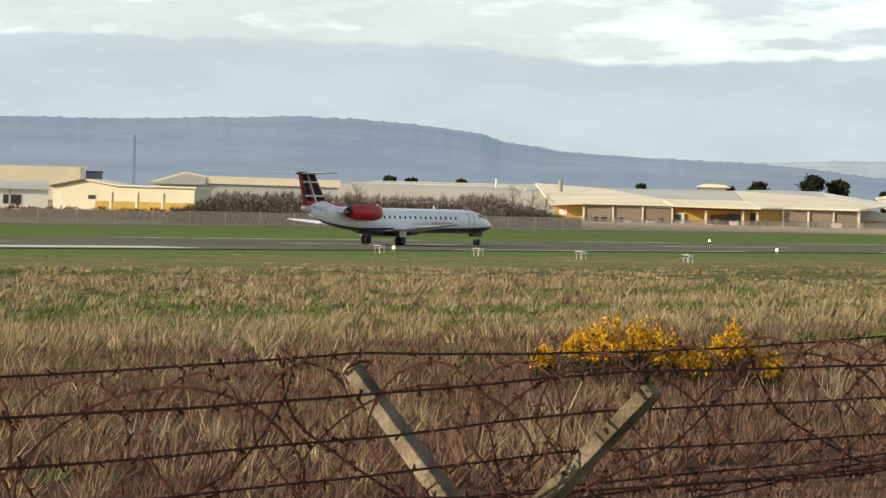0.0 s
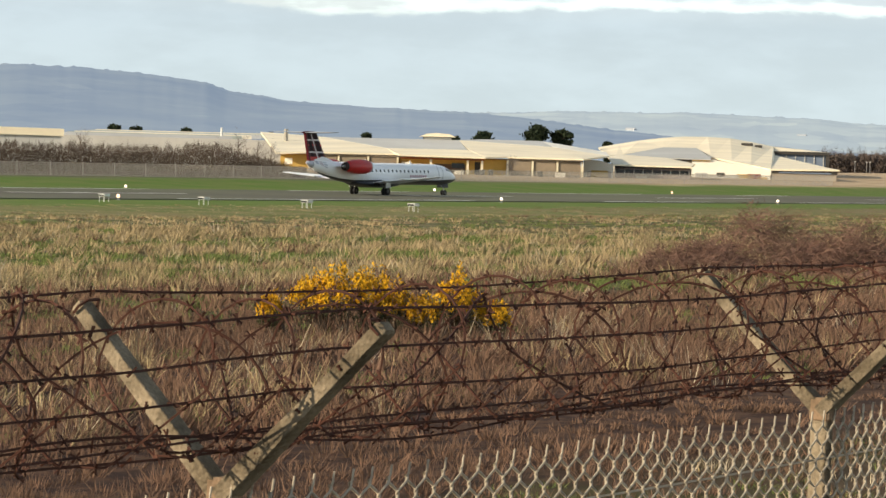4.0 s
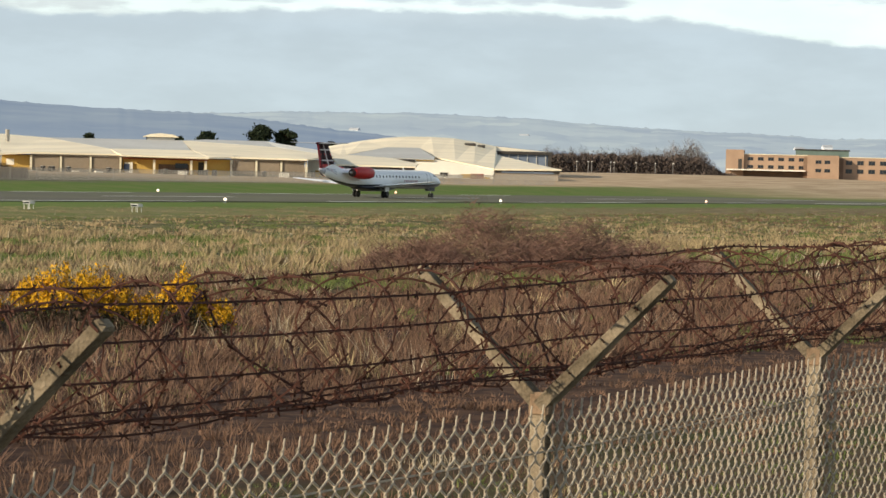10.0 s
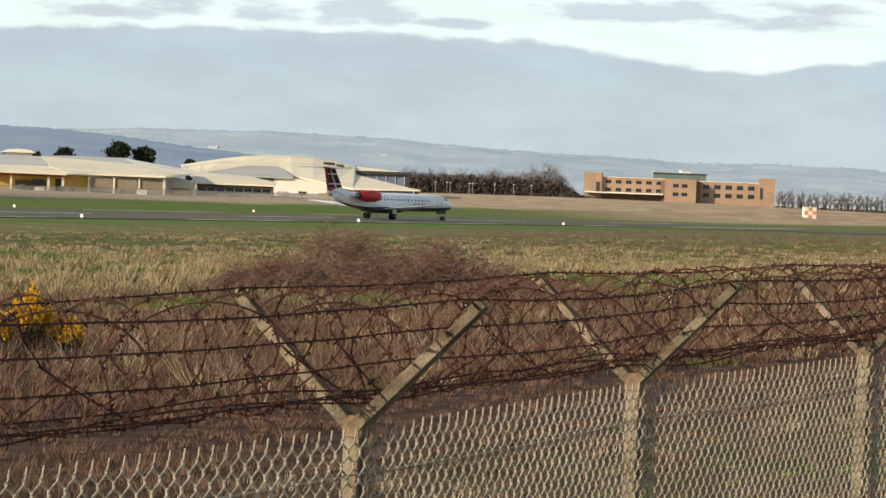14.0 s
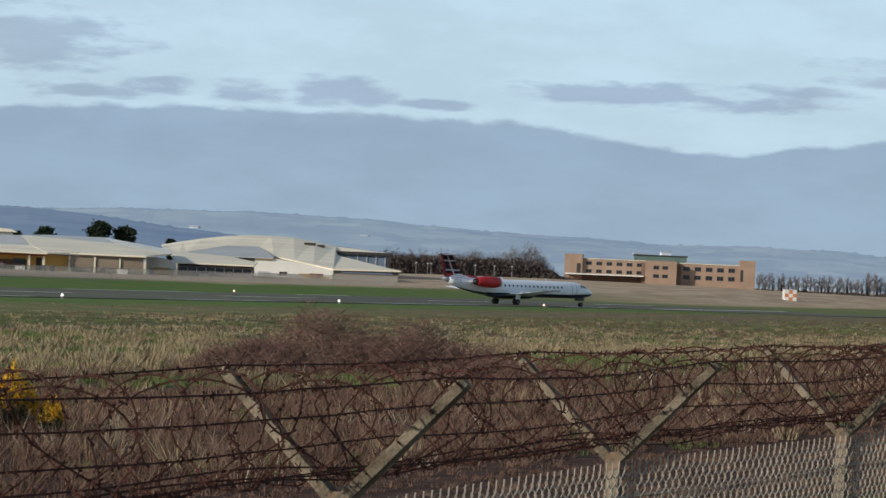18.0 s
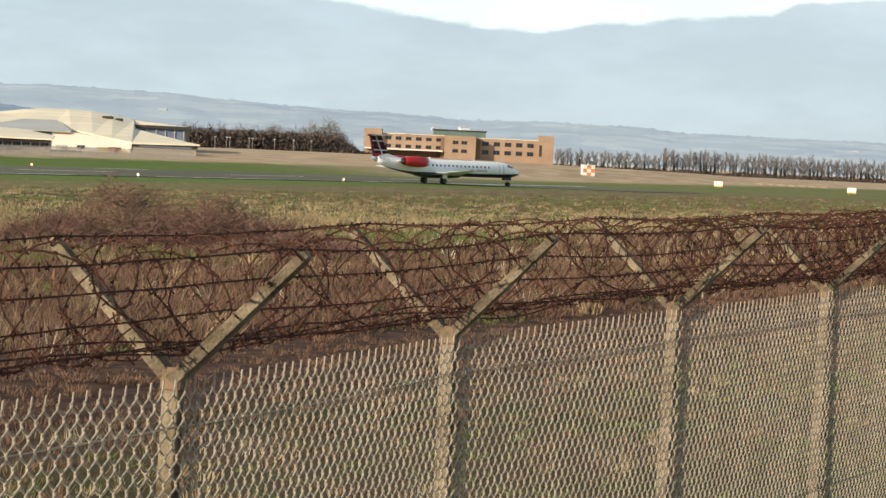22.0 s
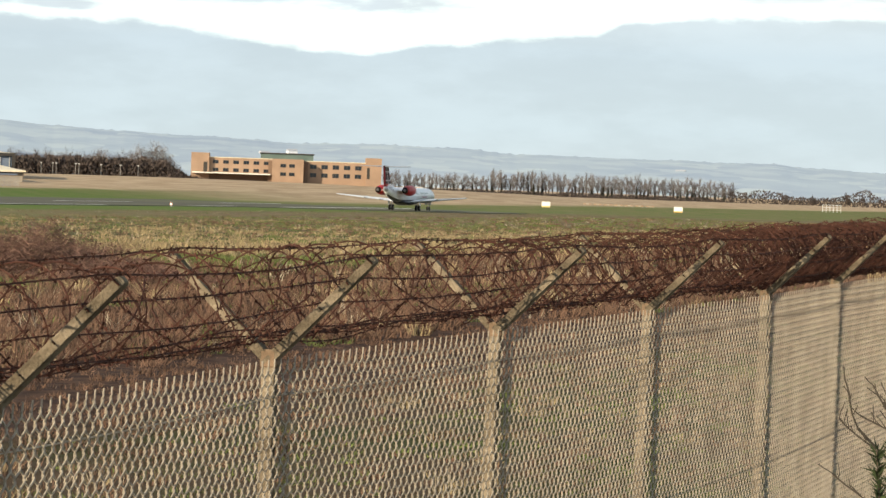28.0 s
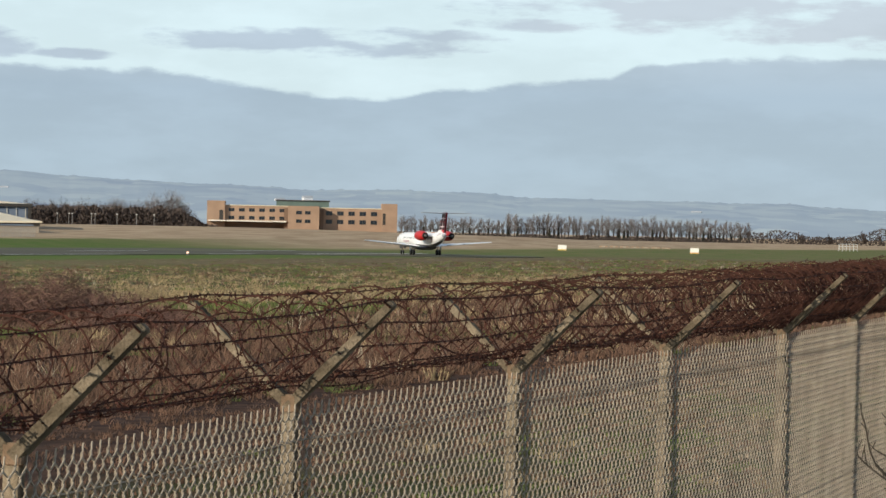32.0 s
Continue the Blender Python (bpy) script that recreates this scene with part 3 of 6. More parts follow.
def build_aircraft():
    th = thing("jet_airliner", pose(0, 0, 0), "white twin-engine regional jet with red engines, dark belly and tartan fin", "aircraft")
    body = part("fuselage", loft(bmesh.new(), FUSELAGE, 28), WHITE_PAINT, th, "glossy white fuselage", True)
    # dark belly, split along the keel
    xs = [16.4, 16.1, 15.5, 14.8, 14.2, 13.4, 12.3, 10.5, 9, 6, 3, 0, -2.5, -4.5, -6.5, -8.5, -9.8]
    low = [-14, -15, -18, -22, -25, -28, -31, -33, -34, -35, -35, -36, -38, -44, -52, -62, -80]
    for side in (1, -1):
        part("belly_panel", skin_strip(xs, [-90] * len(xs), low, side, 0.012, 6), NAVY, body, "dark navy belly paint", True)
    # cabin windows, cockpit panes, doors
    for side in (1, -1):
        for i in range(18):
            x = 9.6 - 0.775 * i
            part("cabin_window", skin_strip([x + .13, x - .13], [9, 9], [23, 23], side, 0.015, 2), GLASS, body)
        for x0, x1, a, b in ((14.95, 14.45, 34, 60), (14.4, 13.95, 30, 55), (13.9, 13.5, 28, 50)):
            part("cockpit_pane", skin_strip([x0, x1], [a, a - 2], [b, b], side, 0.014, 3), GLASS, body)
        part("door_outline", skin_strip([12.6, 12.52], [-30, -30], [52, 52], side, 0.014, 6), mat("grey_seal", (0.25, 0.26, 0.28), 0.6), body)
        part("door_outline", skin_strip([11.75, 11.67], [-30, -30], [52, 52], side, 0.014, 6), MATS["grey_seal"], body)
        # faded lettering under the windows, too small to read
        for i in range(8):
            x = 9.2 - 0.42 * i
            part("lettering_bar", skin_strip([x, x - .26], [-16, -16], [-4, -4], side, 0.014, 2), mat("maroon_letters", (0.50, 0.27, 0.33), 0.5), body)
        # tartan fading into the rear fuselage
        for i in range(3):
            x = -8.9 - 0.62 * i
            z, hh, hw = fuselage_at(x)
            part("tartan_patch", skin_strip([x, x - .5], [-5 + 9 * i, 0 + 9 * i], [48 + 5 * i, 52 + 5 * i], side, 0.014, 2), mat("pale_tartan_paint", (0.55, 0.47, 0.50), 0.4) if i % 2 else mat("grey_tartan_paint", (0.50, 0.50, 0.55), 0.4), body)
    part("tail_cone", loft(bmesh.new(), [(-10.9, 3.12, .40, .36), (-11.35, 3.20, .30, .26), (-11.7, 3.26, .18, .16), (-11.85, 3.28, .06, .06)], 20), mat("grey_tartan_paint", (0.50, 0.50, 0.55), 0.4), th, "grey and white tail cone", True)
    # wing box fairing and wings
    part("wing_fairing", loft(bmesh.new(), [(5.4, 1.35, .12, .5), (4.2, 1.22, .32, 1.05), (2, 1.15, .40, 1.3), (-1.5, 1.15, .40, 1.3), (-3.2, 1.25, .28, 1.0), (-4.2, 1.38, .1, .5)], 18), NAVY, th, "dark belly fairing", True)
    for side in (1, -1):
        w = part("wing", wing_panel(bmesh.new(), (3.9, -1.1, side * 1.0, 1.30), (-0.85, -2.15, side * 9.75, 2.10), .30, .10), WHITE_PAINT, th, "swept white wing", False)
        part("leading_edge", wing_panel(bmesh.new(), (3.96, 3.5, side * 1.15, 1.31), (-0.80, -1.0, side * 9.7, 2.10), .12, .05), METAL, w, "bare metal leading edge")
        part("wingtip", wing_panel(bmesh.new(), (-0.85, -2.15, side * 9.75, 2.10), (-1.6, -2.3, side * 10.02, 2.15), .10, .04), WHITE_PAINT, w)
        for y in (3.2, 5.6):
            bm = loft(bmesh.new(), [(0.2, 1.33 + y * .085, .02, .02, side * y), (-0.6, 1.28 + y * .085, .12, .1, side * y), (-2.0, 1.30 + y * .085, .10, .09, side * y), (-2.7, 1.36 + y * .085, .02, .02, side * y)], 8)
            part("flap_fairing", bm, WHITE_PAINT, w, smooth=True)
        # engines on short pylons
        e = part("engine_nacelle", loft(bmesh.new(), [(-3.35, 2.98, .52, .52, side * 2.05), (-3.5, 2.98, .64, .64, side * 2.05), (-4.0, 2.98, .74, .74, side * 2.05), (-5.2, 2.98, .77, .77, side * 2.05), (-6.3, 2.98, .72, .72, side * 2.05), (-7.1, 2.98, .58, .58, side * 2.05), (-7.55, 2.98, .48, .48, side * 2.05)], 22), RED, th, "glossy red engine nacelle", True)
        part("inlet_lip", loft(bmesh.new(), [(-3.30, 2.98, .50, .50, side * 2.05), (-3.26, 2.98, .56, .56, side * 2.05), (-3.34, 2.98, .62, .62, side * 2.05), (-3.53, 2.98, .655, .655, side * 2.05)], 22, False), METAL, e, "bare metal inlet lip", True)
        part("fan_disc", loft(bmesh.new(), [(-3.32, 2.98, .47, .47, side * 2.05), (-3.36, 2.98, .47, .47, side * 2.05)], 22), TYRE, e)
        part("exhaust", loft(bmesh.new(), [(-7.53, 2.98, .485, .485, side * 2.05), (-7.85, 2.98, .40, .40, side * 2.05)], 22), mat("sooty_exhaust", (0.03, 0.02, 0.02), 0.6, 0.5), e, "sooty exhaust ring", True)
        part("exhaust_cone", loft(bmesh.new(), [(-7.8, 2.98, .22, .22, side * 2.05), (-8.25, 2.98, .03, .03, side * 2.05)], 12), METAL, e, smooth=True)
        part("pylon", loft(bmesh.new(), [(-3.9, 2.95, .02, .55, side * 1.25), (-4.6, 2.95, .10, .55, side * 1.25), (-6.8, 2.95, .09, .6, side * 1.2), (-7.8, 2.95, .02, .6, side * 1.15)], 10), WHITE_PAINT, th, smooth=True)
    # fin: dark tartan with red squares and pale lines
    fin = part("tail_fin", prism(bmesh.new(), [(-6.8, 3.05), (-8.6, 3.85), (-10.25, 6.32), (-12.25, 6.32), (-11.40, 3.2)], "y", -0.13, 0.13), BLACKISH, th, "dark tartan tail fin")

    def fin_band(z0, z1, x_lo0, x_hi0, x_lo1, x_hi1, m, dy):
        for s in (1, -1):
            bm = bmesh.new()
            prism(bm, [(x_lo0, z0), (x_hi0, z0), (x_hi1, z1), (x_lo1, z1)], "y", s * 0.10, s * (0.13 + dy))
            part("tartan_stripe", bm, m, fin)

    def fx(z, k):
        """x on the fin at height z, k from its front (0) to its back (1) edge."""
        f = -8.6 + (z - 3.85) / 2.7 * -1.75 if z > 3.85 else -6.8 - (z - 3.05) / 0.8 * 1.8
        r = -11.40 + (z - 3.2) / 3.35 * -0.90
        return f + (r - f) * k
    pale = mat("pale_tartan_line", (0.62, 0.55, 0.56), 0.4)
    for z0, z1 in ((5.0, 5.2), (3.5, 3.9)):
        fin_band(z0, z1, fx(z0, 1), fx(z0, 0), fx(z1, 1), fx(z1, 0), RED, 0.004)
    for k0, k1 in ((0.10, 0.40), (0.64, 0.86)):
        fin_band(3.9, 6.28, fx(3.9, k1), fx(3.9, k0), fx(6.28, k1), fx(6.28, k0), mat("black_tartan", (0.022, 0.006, 0.010), 0.6, spec=0.15), 0.008)
    for z in (5.55, 4.30):
        fin_band(z, z + 0.16, fx(z, 1), fx(z, 0), fx(z + .16, 1), fx(z + .16, 0), pale, 0.012)
    for k, w, m in ((0.50, .07, pale), (0.94, .06, mat("maroon_edge", (0.075, 0.010, 0.014), 0.5))):
        fin_band(3.5, 6.3, fx(3.5, k + w), fx(3.5, k), fx(6.3, k + w), fx(6.3, k), m, 0.014)
    part("fin_root", prism(bmesh.new(), [(-4.8, 3.22), (-6.8, 3.42), (-8.6, 3.87), (-9.1, 3.95), (-10.6, 3.6), (-10.7, 3.2), (-9, 2.9)], "y", -0.17, 0.17), WHITE_PAINT, th)
    # the tailplane's grey puts the shade of its underside into the paint
    for side in (1, -1):
        part("tailplane", wing_panel(bmesh.new(), (-10.1, -12.35, side * 0.02, 6.38), (-11.35, -12.8, side * 3.78, 6.44), .13, .06), mat("shaded_tailplane_paint", (0.36, 0.37, 0.40), 0.4), th, "tailplane on top of the fin, grey for its shaded underside")
    part("tail_bullet", loft(bmesh.new(), [(-10.0, 6.38, .03, .03), (-10.5, 6.38, .17, .17), (-12.2, 6.38, .17, .16), (-12.8, 6.38, .03, .03)], 12), BLACKISH, th, smooth=True)
    # landing gear
    wheels = []

    def wheel_at(x, y, r, w):
        hub = new("wheel")
        hub.parent, hub.location = th, (x, y, r)
        bm = bmesh.new()
        prof = [(r * .55, w * .5), (r * .88, w * .5), (r, w * .28), (r, -w * .28), (r * .88, -w * .5), (r * .55, -w * .5)]
        n = 20
        rings = [[bm.verts.new((math.cos(2 * math.pi * i / n) * a, b, math.sin(2 * math.pi * i / n) * a)) for i in range(n)] for a, b in prof]
        for a, b in zip(rings, rings[1:]):
            for i in range(n):
                bm.faces.new((a[i], a[(i + 1) % n], b[(i + 1) % n], b[i]))
        part("tyre", bm, TYRE, hub, smooth=True)
        bm = rod(bmesh.new(), (0, -w * .42, 0), (0, w * .42, 0), r * .56, n=16)
        for i in range(5):
            a = 2 * math.pi * i / 5
            rod(bm, (math.cos(a) * r * .34, w * .44, math.sin(a) * r * .34), (math.cos(a) * r * .34, -w * .44, math.sin(a) * r * .34), r * .07, n=6)
        part("rim", bm, mat("dull_wheel_metal", (0.10, 0.10, 0.10), 0.6, 0.3), hub)
        wheels.append((hub, r))
    for side in (1, -1):
        for dy in (-0.22, 0.22):
            wheel_at(0, side * 2.05 + dy, 0.42, 0.27)
        bm = rod(bmesh.new(), (0, side * 2.05, 0.42), (0.05, side * 1.95, 1.3), 0.085)
        rod(bm, (0, side * 2.05 - 0.3, 0.42), (0, side * 2.05 + 0.3, 0.42), 0.06)
        rod(bm, (-0.05, side * 2.03, 0.7), (0.1, side * 1.2, 1.25), 0.05)
        rod(bm, (0.25, side * 2.02, 0.55), (0.1, side * 2.0, 1.0), 0.04)
        part("main_gear_leg", bm, METAL, th, "metal main gear leg")
        part("gear_door", boxes((-0.45, 0.45, side * 2.38 - .02, side * 2.38 + .02, 0.75, 1.38)), WHITE_PAINT, th)
    for dy in (-0.17, 0.17):
        wheel_at(14.45, dy, 0.30, 0.18)
    bm = rod(bmesh.new(), (14.45, 0, 0.30), (14.35, 0, 1.35), 0.06)
    rod(bm, (14.45, -0.2, 0.30), (14.45, 0.2, 0.30), 0.045)
    rod(bm, (14.42, 0, 0.75), (13.5, 0, 1.3), 0.04)
    part("nose_gear_leg", bm, METAL, th, "metal nose gear leg")
    for side in (1, -1):
        part("gear_door", boxes((13.6, 14.8, side * 0.34 - .015, side * 0.34 + .015, 0.85, 1.35)), NAVY, th)
    part("taxi_light", rod(bmesh.new(), (14.52, 0, 0.95), (14.60, 0, 0.95), 0.09, n=10), METAL, th)
    part("beacon", loft(bmesh.new(), [(0.3, 3.42, .03, .05), (0.2, 3.50, .05, .06), (0.1, 3.42, .03, .05)], 8), RED, th)
    for x in (7.5, -1.0):
        part("antenna", prism(bmesh.new(), [(x, 3.38), (x + .35, 3.38), (x + .1, 3.75), (x - .05, 3.75)], "y", -.02, .02), WHITE_PAINT, th)
    return th, wheels


jet, jet_wheels = build_aircraft()

# ---- perimeter fence: concrete posts with forked tops, chain link, barbed wire ----
FENCE = pose(0.102, 9.985, 0, 0, 0, 63.25)
FENCE_Z, FENCE_RISE = 3.337, 0.006
OUT, UP = {-1: 0.43, 1: 0.45}, 0.425
SLACK = {-1: (0.0, 0.0), 0: (0.045, -0.09), 1: (-0.04, 0.08), 2: (-0.015, 0.03), 3: (0.0, 0.0), 4: (0.03, -0.07)}


def fence_y(x):
    """How far the line of posts strays sideways at x."""
    k = math.floor(x / 3.0)
    u = x / 3.0 - k
    return SLACK.get(k, (0, 0))[1] * (1 - u) + SLACK.get(k + 1, (0, 0))[1] * u


def fence_z(x):
    return FENCE_Z + FENCE_RISE * x


def tube_path(pts, r, n, verts, faces):
    """A thin tube along points, appended to vertex and face lists."""
    base = len(verts)
    m = len(pts)
    for i, p in enumerate(pts):
        q0, q1 = pts[max(0, i - 1)], pts[min(m - 1, i + 1)]
        d = np.subtract(q1, q0)
        d = d / (np.linalg.norm(d) + 1e-9)
        u = np.cross(d, (0.31, 0.87, 0.38))
        u /= np.linalg.norm(u) + 1e-9
        v = np.cross(d, u)
        for k in range(n):
            a = 2 * math.pi * k / n
            verts.append(tuple(np.array(p) + r * (math.cos(a) * u + math.sin(a) * v)))
    for i in range(m - 1):
        for k in range(n):
            a, b = base + i * n + k, base + i * n + (k + 1) % n
            faces.append((a, b, b + n, a + n))


def arm_mesh(side, seed):
    """One sloping arm of a post, with chamfered edges and a cast end."""
    rnd = random.Random(seed)
    bm = bmesh.new()
    h = 0.0245
    secs = []
    for k in (0.0, 0.25, 0.5, 0.75, 0.985, 1.0):
        w = h * (1.15 - 0.25 * k) - (0.006 if k == 1.0 else 0) + rnd.uniform(-.0015, .0015)
        cy, cz = side * OUT[side] * k, UP * k
        ux, uz = side * -0.7071, 0.7071
        ring = []
        for a, b in ((-1, -.9), (-.9, -1), (.9, -1), (1, -.9), (1, .9), (.9, 1), (-.9, 1), (-1, .9)):
            ring.append(bm.verts.new((a * w * 1.1, cy + b * w * .76 * ux, cz + b * w * .76 * uz)))
        secs.append(ring)
    for a, b in zip(secs, secs[1:]):
        for i in range(8):
            bm.faces.new((a[i], a[(i + 1) % 8], b[(i + 1) % 8], b[i]))
    bm.faces.new(secs[0][::-1])
    bm.faces.new(secs[-1])
    return finish(bm, "arm", CONCRETE)


def add_fence_posts():
    bm = bmesh.new()
    rings = []
    for z, w in ((-2.45, .031), (-1.2, .029), (-0.05, .027), (0.0, .026)):
        rings.append([bm.verts.new((a * w, b * w, z)) for a, b in ((-1, -.9), (-.9, -1), (.9, -1), (1, -.9), (1, .9), (.9, 1), (-.9, 1), (-1, .9))])
    for a, b in zip(rings, rings[1:]):
        for i in range(8):
            bm.faces.new((a[i], a[(i + 1) % 8], b[(i + 1) % 8], b[i]))
    bm.faces.new(rings[0][::-1])
    bm.faces.new(rings[-1])
    shaft = finish(bm, "shaft", CONCRETE)
    stain = finish(boxes((-.031, .031, -.034, .034, -0.03, 0.045), bevel=.007), "rusty_joint", RUST_STAIN)
    v, f = [], []
    tube_path([(-.03, 0, -.012), (-.036, 0, .012), (-.02, 0, .035), (.02, 0, .037), (.036, 0, .014), (.031, 0, -.012)], .0042, 4, v, f)
    tie = raw("tie_wire", v, f, RUST)
    v, f = [], []
    tube_path([(.003, -.004, -.004), (-.003, -.003, 0), (-.004, .003, .001), (.003, .004, .004)], .0036, 5, v, f)
    staple = raw("staple", v, f, RUST)
    arms = [(arm_mesh(-1, i), arm_mesh(1, i + 9)) for i in range(3)]
    rnd = random.Random(3)
    for k in range(-3, 15):
        dx, dy = SLACK.get(k, (0, 0))
        x = 3.0 * k + dx
        m = FENCE @ pose(x, dy, fence_z(x) - (0.022 if k == -1 else 0), rnd.uniform(-.8, .8), 1.6 + rnd.uniform(-.6, .6), rnd.uniform(-3, 3))
        th = thing("fence_post", m, "weathered concrete fence post with two sloping arms and rust stains", "fence post", "perimeter fence posts")
        part("shaft", shaft, parent=th)
        part("arm", arms[k % 3][0], parent=th)
        part("arm", arms[k % 3][1], parent=th)
        part("joint", stain, parent=th, label="rust-stained joint of the arms")
        for kk in (0.25, 0.5, 0.75):
            h = part("staple", staple, parent=th, label="rusty wire staple")
            h.matrix_basis = pose(-.026, -OUT[-1] * kk, UP * kk + .004, rnd.uniform(-30, 30), 0, 0)
        for kk in (0.97,):
            for s in (-1, 1):
                w = part("tie_wire", tie, parent=th, label="rusty tie wire")
                w.matrix_basis = pose(0, s * OUT[s] * kk, UP * kk, s * 46, 0, 0)


add_fence_posts()


def add_chain_link():
    pitch, half, r = 0.0811, 0.042, 0.0041
    nets = []
    count = 37
    for fine in (True, False):
        verts, faces = [], []
        nets.append((verts, faces))
        for i in range(count):
            for hand in (0, 1):
                # flattened spirals, hooked at the top
                x = i * pitch + hand * pitch * .5
                p = pitch * .5
                pts = [(x + p + .014, 0, .032), (x + p + .010, 0, .018), (x + p + .006, -.002, .007)] if hand == 0 else []
                for j in range(56):
                    z = -half * j
                    right = (j + hand + 1) % 2
                    pts.append((x + (p + .004 if right else -.004), 0.0, z))
                    if fine and j < 55:
                        # curved flank: down to the left before, back to the right behind
                        e, d = (p, -1) if right else (0.0, 1)
                        pts.append((x + e + d * p * .14, .005 * d, z - half * .30))
                        pts.append((x + e + d * p * .84, .005 * d, z - half * .70))
                tube_path(pts, r if fine else r * .8, 4 if fine else 3, verts, faces)
    nets = [raw("net", v, f, GALV, True) for v, f in nets]
    wires = []
    for z in (-0.12, -1.1, -2.0):
        v, f = [], []
        tube_path([(x * 0.25, 0.008, z - 0.012 * math.sin(x * math.pi / 12)) for x in range(13)], 0.004, 4, v, f)
        wires.append(raw("line_wire", v, f, GALV))
    for k in range(-3, 14):
        x = 3.0 * k
        th = thing("chain_link_panel", FENCE @ pose(x, fence_y(x) - 0.043, fence_z(x) - 0.02, 0, -math.degrees(math.atan(FENCE_RISE)), math.degrees(math.atan2(fence_y(x + 3) - fence_y(x), 3.0))), "galvanised chain-link mesh stretched between concrete posts", "fence mesh", "fence mesh panels")
        part("net", nets[0 if k < 6 else 1], parent=th)
        for w in wires:
            part("line_wire", w, parent=th)


add_chain_link()


def barbs_along(pts, rnd, every, verts, faces, size=0.017, r=0.0026):
    """Short crossed spikes along a wire."""
    left = every
    for p, q in zip(pts, pts[1:]):
        p, q = np.array(p), np.array(q)
        length = np.linalg.norm(q - p)
        left -= length
        if left <= 0:
            left = every * rnd.uniform(.8, 1.2)
            for _ in range(2):
                d = np.array([rnd.uniform(-.5, .5), rnd.uniform(-1, 1), rnd.uniform(-1, 1)])
                d = d / (np.linalg.norm(d) + 1e-6) * size
                tube_path([tuple(q - d), tuple(q + d)], r, 3, verts, faces)


def add_barbed_wire():
    rnd = random.Random(11)
    x0, x1 = -9.0, 42.0
    for side in (-1, 1):
        for k in (0.25, 0.5, 0.75, 0.97):
            if side == 1 and k < 0.9:
                continue
            verts, faces, pts = [], [], []
            x = x0
            ph = rnd.uniform(0, 6)
            while x < x1:
                bay = (x / 3.0) % 1.0
                sag = 0.022 * math.sin(bay * math.pi) * (1 + .3 * math.sin(math.floor(x / 3.0) * 2.4 + ph)) + 0.004 * noise.noise((x * 2.5, ph, 0))
                pts.append((x, fence_y(x) + side * (OUT[side] * k - .022) + 0.006 * math.sin(x * 2.1 + ph), fence_z(x) + UP * k + .026 - sag))
                x += 0.05
            tube_path(pts, 0.0034, 4, verts, faces)
            th = thing("barbed_wire", FENCE, "rusty barbed wire strand strung between fence posts", "barbed wire", "barbed wire strands")
            part("strand", raw("strand", verts, faces, RUST), parent=th)
            verts, faces = [], []
            barbs_along(pts, rnd, 0.058, verts, faces, 0.0145, 0.0030)
            tagged(part("barbing", raw("barbing", verts, faces, RUST), parent=th), kind="stuff")
    # tangled coils lying in the fork
    for n, (pitch, rad, cz, a, b, step) in enumerate(((0.36, 0.190, 0.262, x0, x1, 26), (0.80, 0.170, 0.245, x0, x1, 28), (1.7, 0.185, 0.255, x0, x1, 36), (0.30, 0.19, 0.25, 5.5, x1, 18), (0.20, 0.19, 0.24, 8.5, x1, 14), (0.12, 0.20, 0.245, 10.5, x1, 11), (0.10, 0.20, 0.23, 11.5, x1, 10))):
        verts, faces, pts = [], [], []
        turns = int((b - a) / pitch)
        for i in range(turns * step):
            u = i / step
            ang = 2 * math.pi * u * (1 if n % 2 else -1) + n
            rr = rad * (1 + (0.18 if n < 2 else 0.45) * noise.noise((u * 1.1, n * 7, 0.0)))
            x = a + u * pitch + (0.12 if n < 2 else 0.34) * noise.noise((u * 0.8, 3.0, n)) + 0.05 * math.sin(ang)
            y = rr * math.cos(ang) * 1.15 + 0.05 * noise.noise((u * 0.4, 9.0, n))
            z = fence_z(x) + cz + rr * math.sin(ang) + (0.035 if n < 3 else 0.07) * noise.noise((u * 0.35, 1.0, n))
            # the coil is held by the fork of the arms
            z = max(z, fence_z(x) + (0.085 if n < 3 else 0.05))
            room = max(0.012, (z - fence_z(x)) * 1.02 - 0.045)
            pts.append((x, fence_y(x) + max(-room, min(room, y)), z))
        tube_path(pts, 0.0035, 4, verts, faces)
        th = thing("barbed_wire_coil", FENCE, "rusty coil of barbed wire lying between the post arms", "barbed wire", "barbed wire coils")
        part("coiled_wire", raw("coiled_wire", verts, faces, RUST), parent=th)
        verts, faces = [], []
        barbs_along(pts, rnd, 0.058, verts, faces, 0.0155, 0.0030)
        tagged(part("barbing", raw("barbing", verts, faces, RUST), parent=th), kind="stuff")
    # slack strands along the foot of the fork
    for n in range(3):
        verts, faces, pts = [], [], []
        x = x0
        while x < x1:
            pts.append((x, fence_y(x) + 0.05 * noise.noise((x * .5, n, 0)), fence_z(x) + 0.085 + 0.02 * n + 0.07 * noise.noise((x * .7, n * 5, 2))))
            x += 0.12
        tube_path(pts, 0.0034, 3, verts, faces)
        barbs_along(pts, rnd, 0.07, verts, faces)
        ob = part("barbed_wire", raw("barbed_wire", verts, faces, RUST))
        ob.matrix_basis = FENCE
        tagged(ob, "slack rusty barbed wire at the fork of the posts", "barbed wire", "barbed wire strands")


add_barbed_wire()

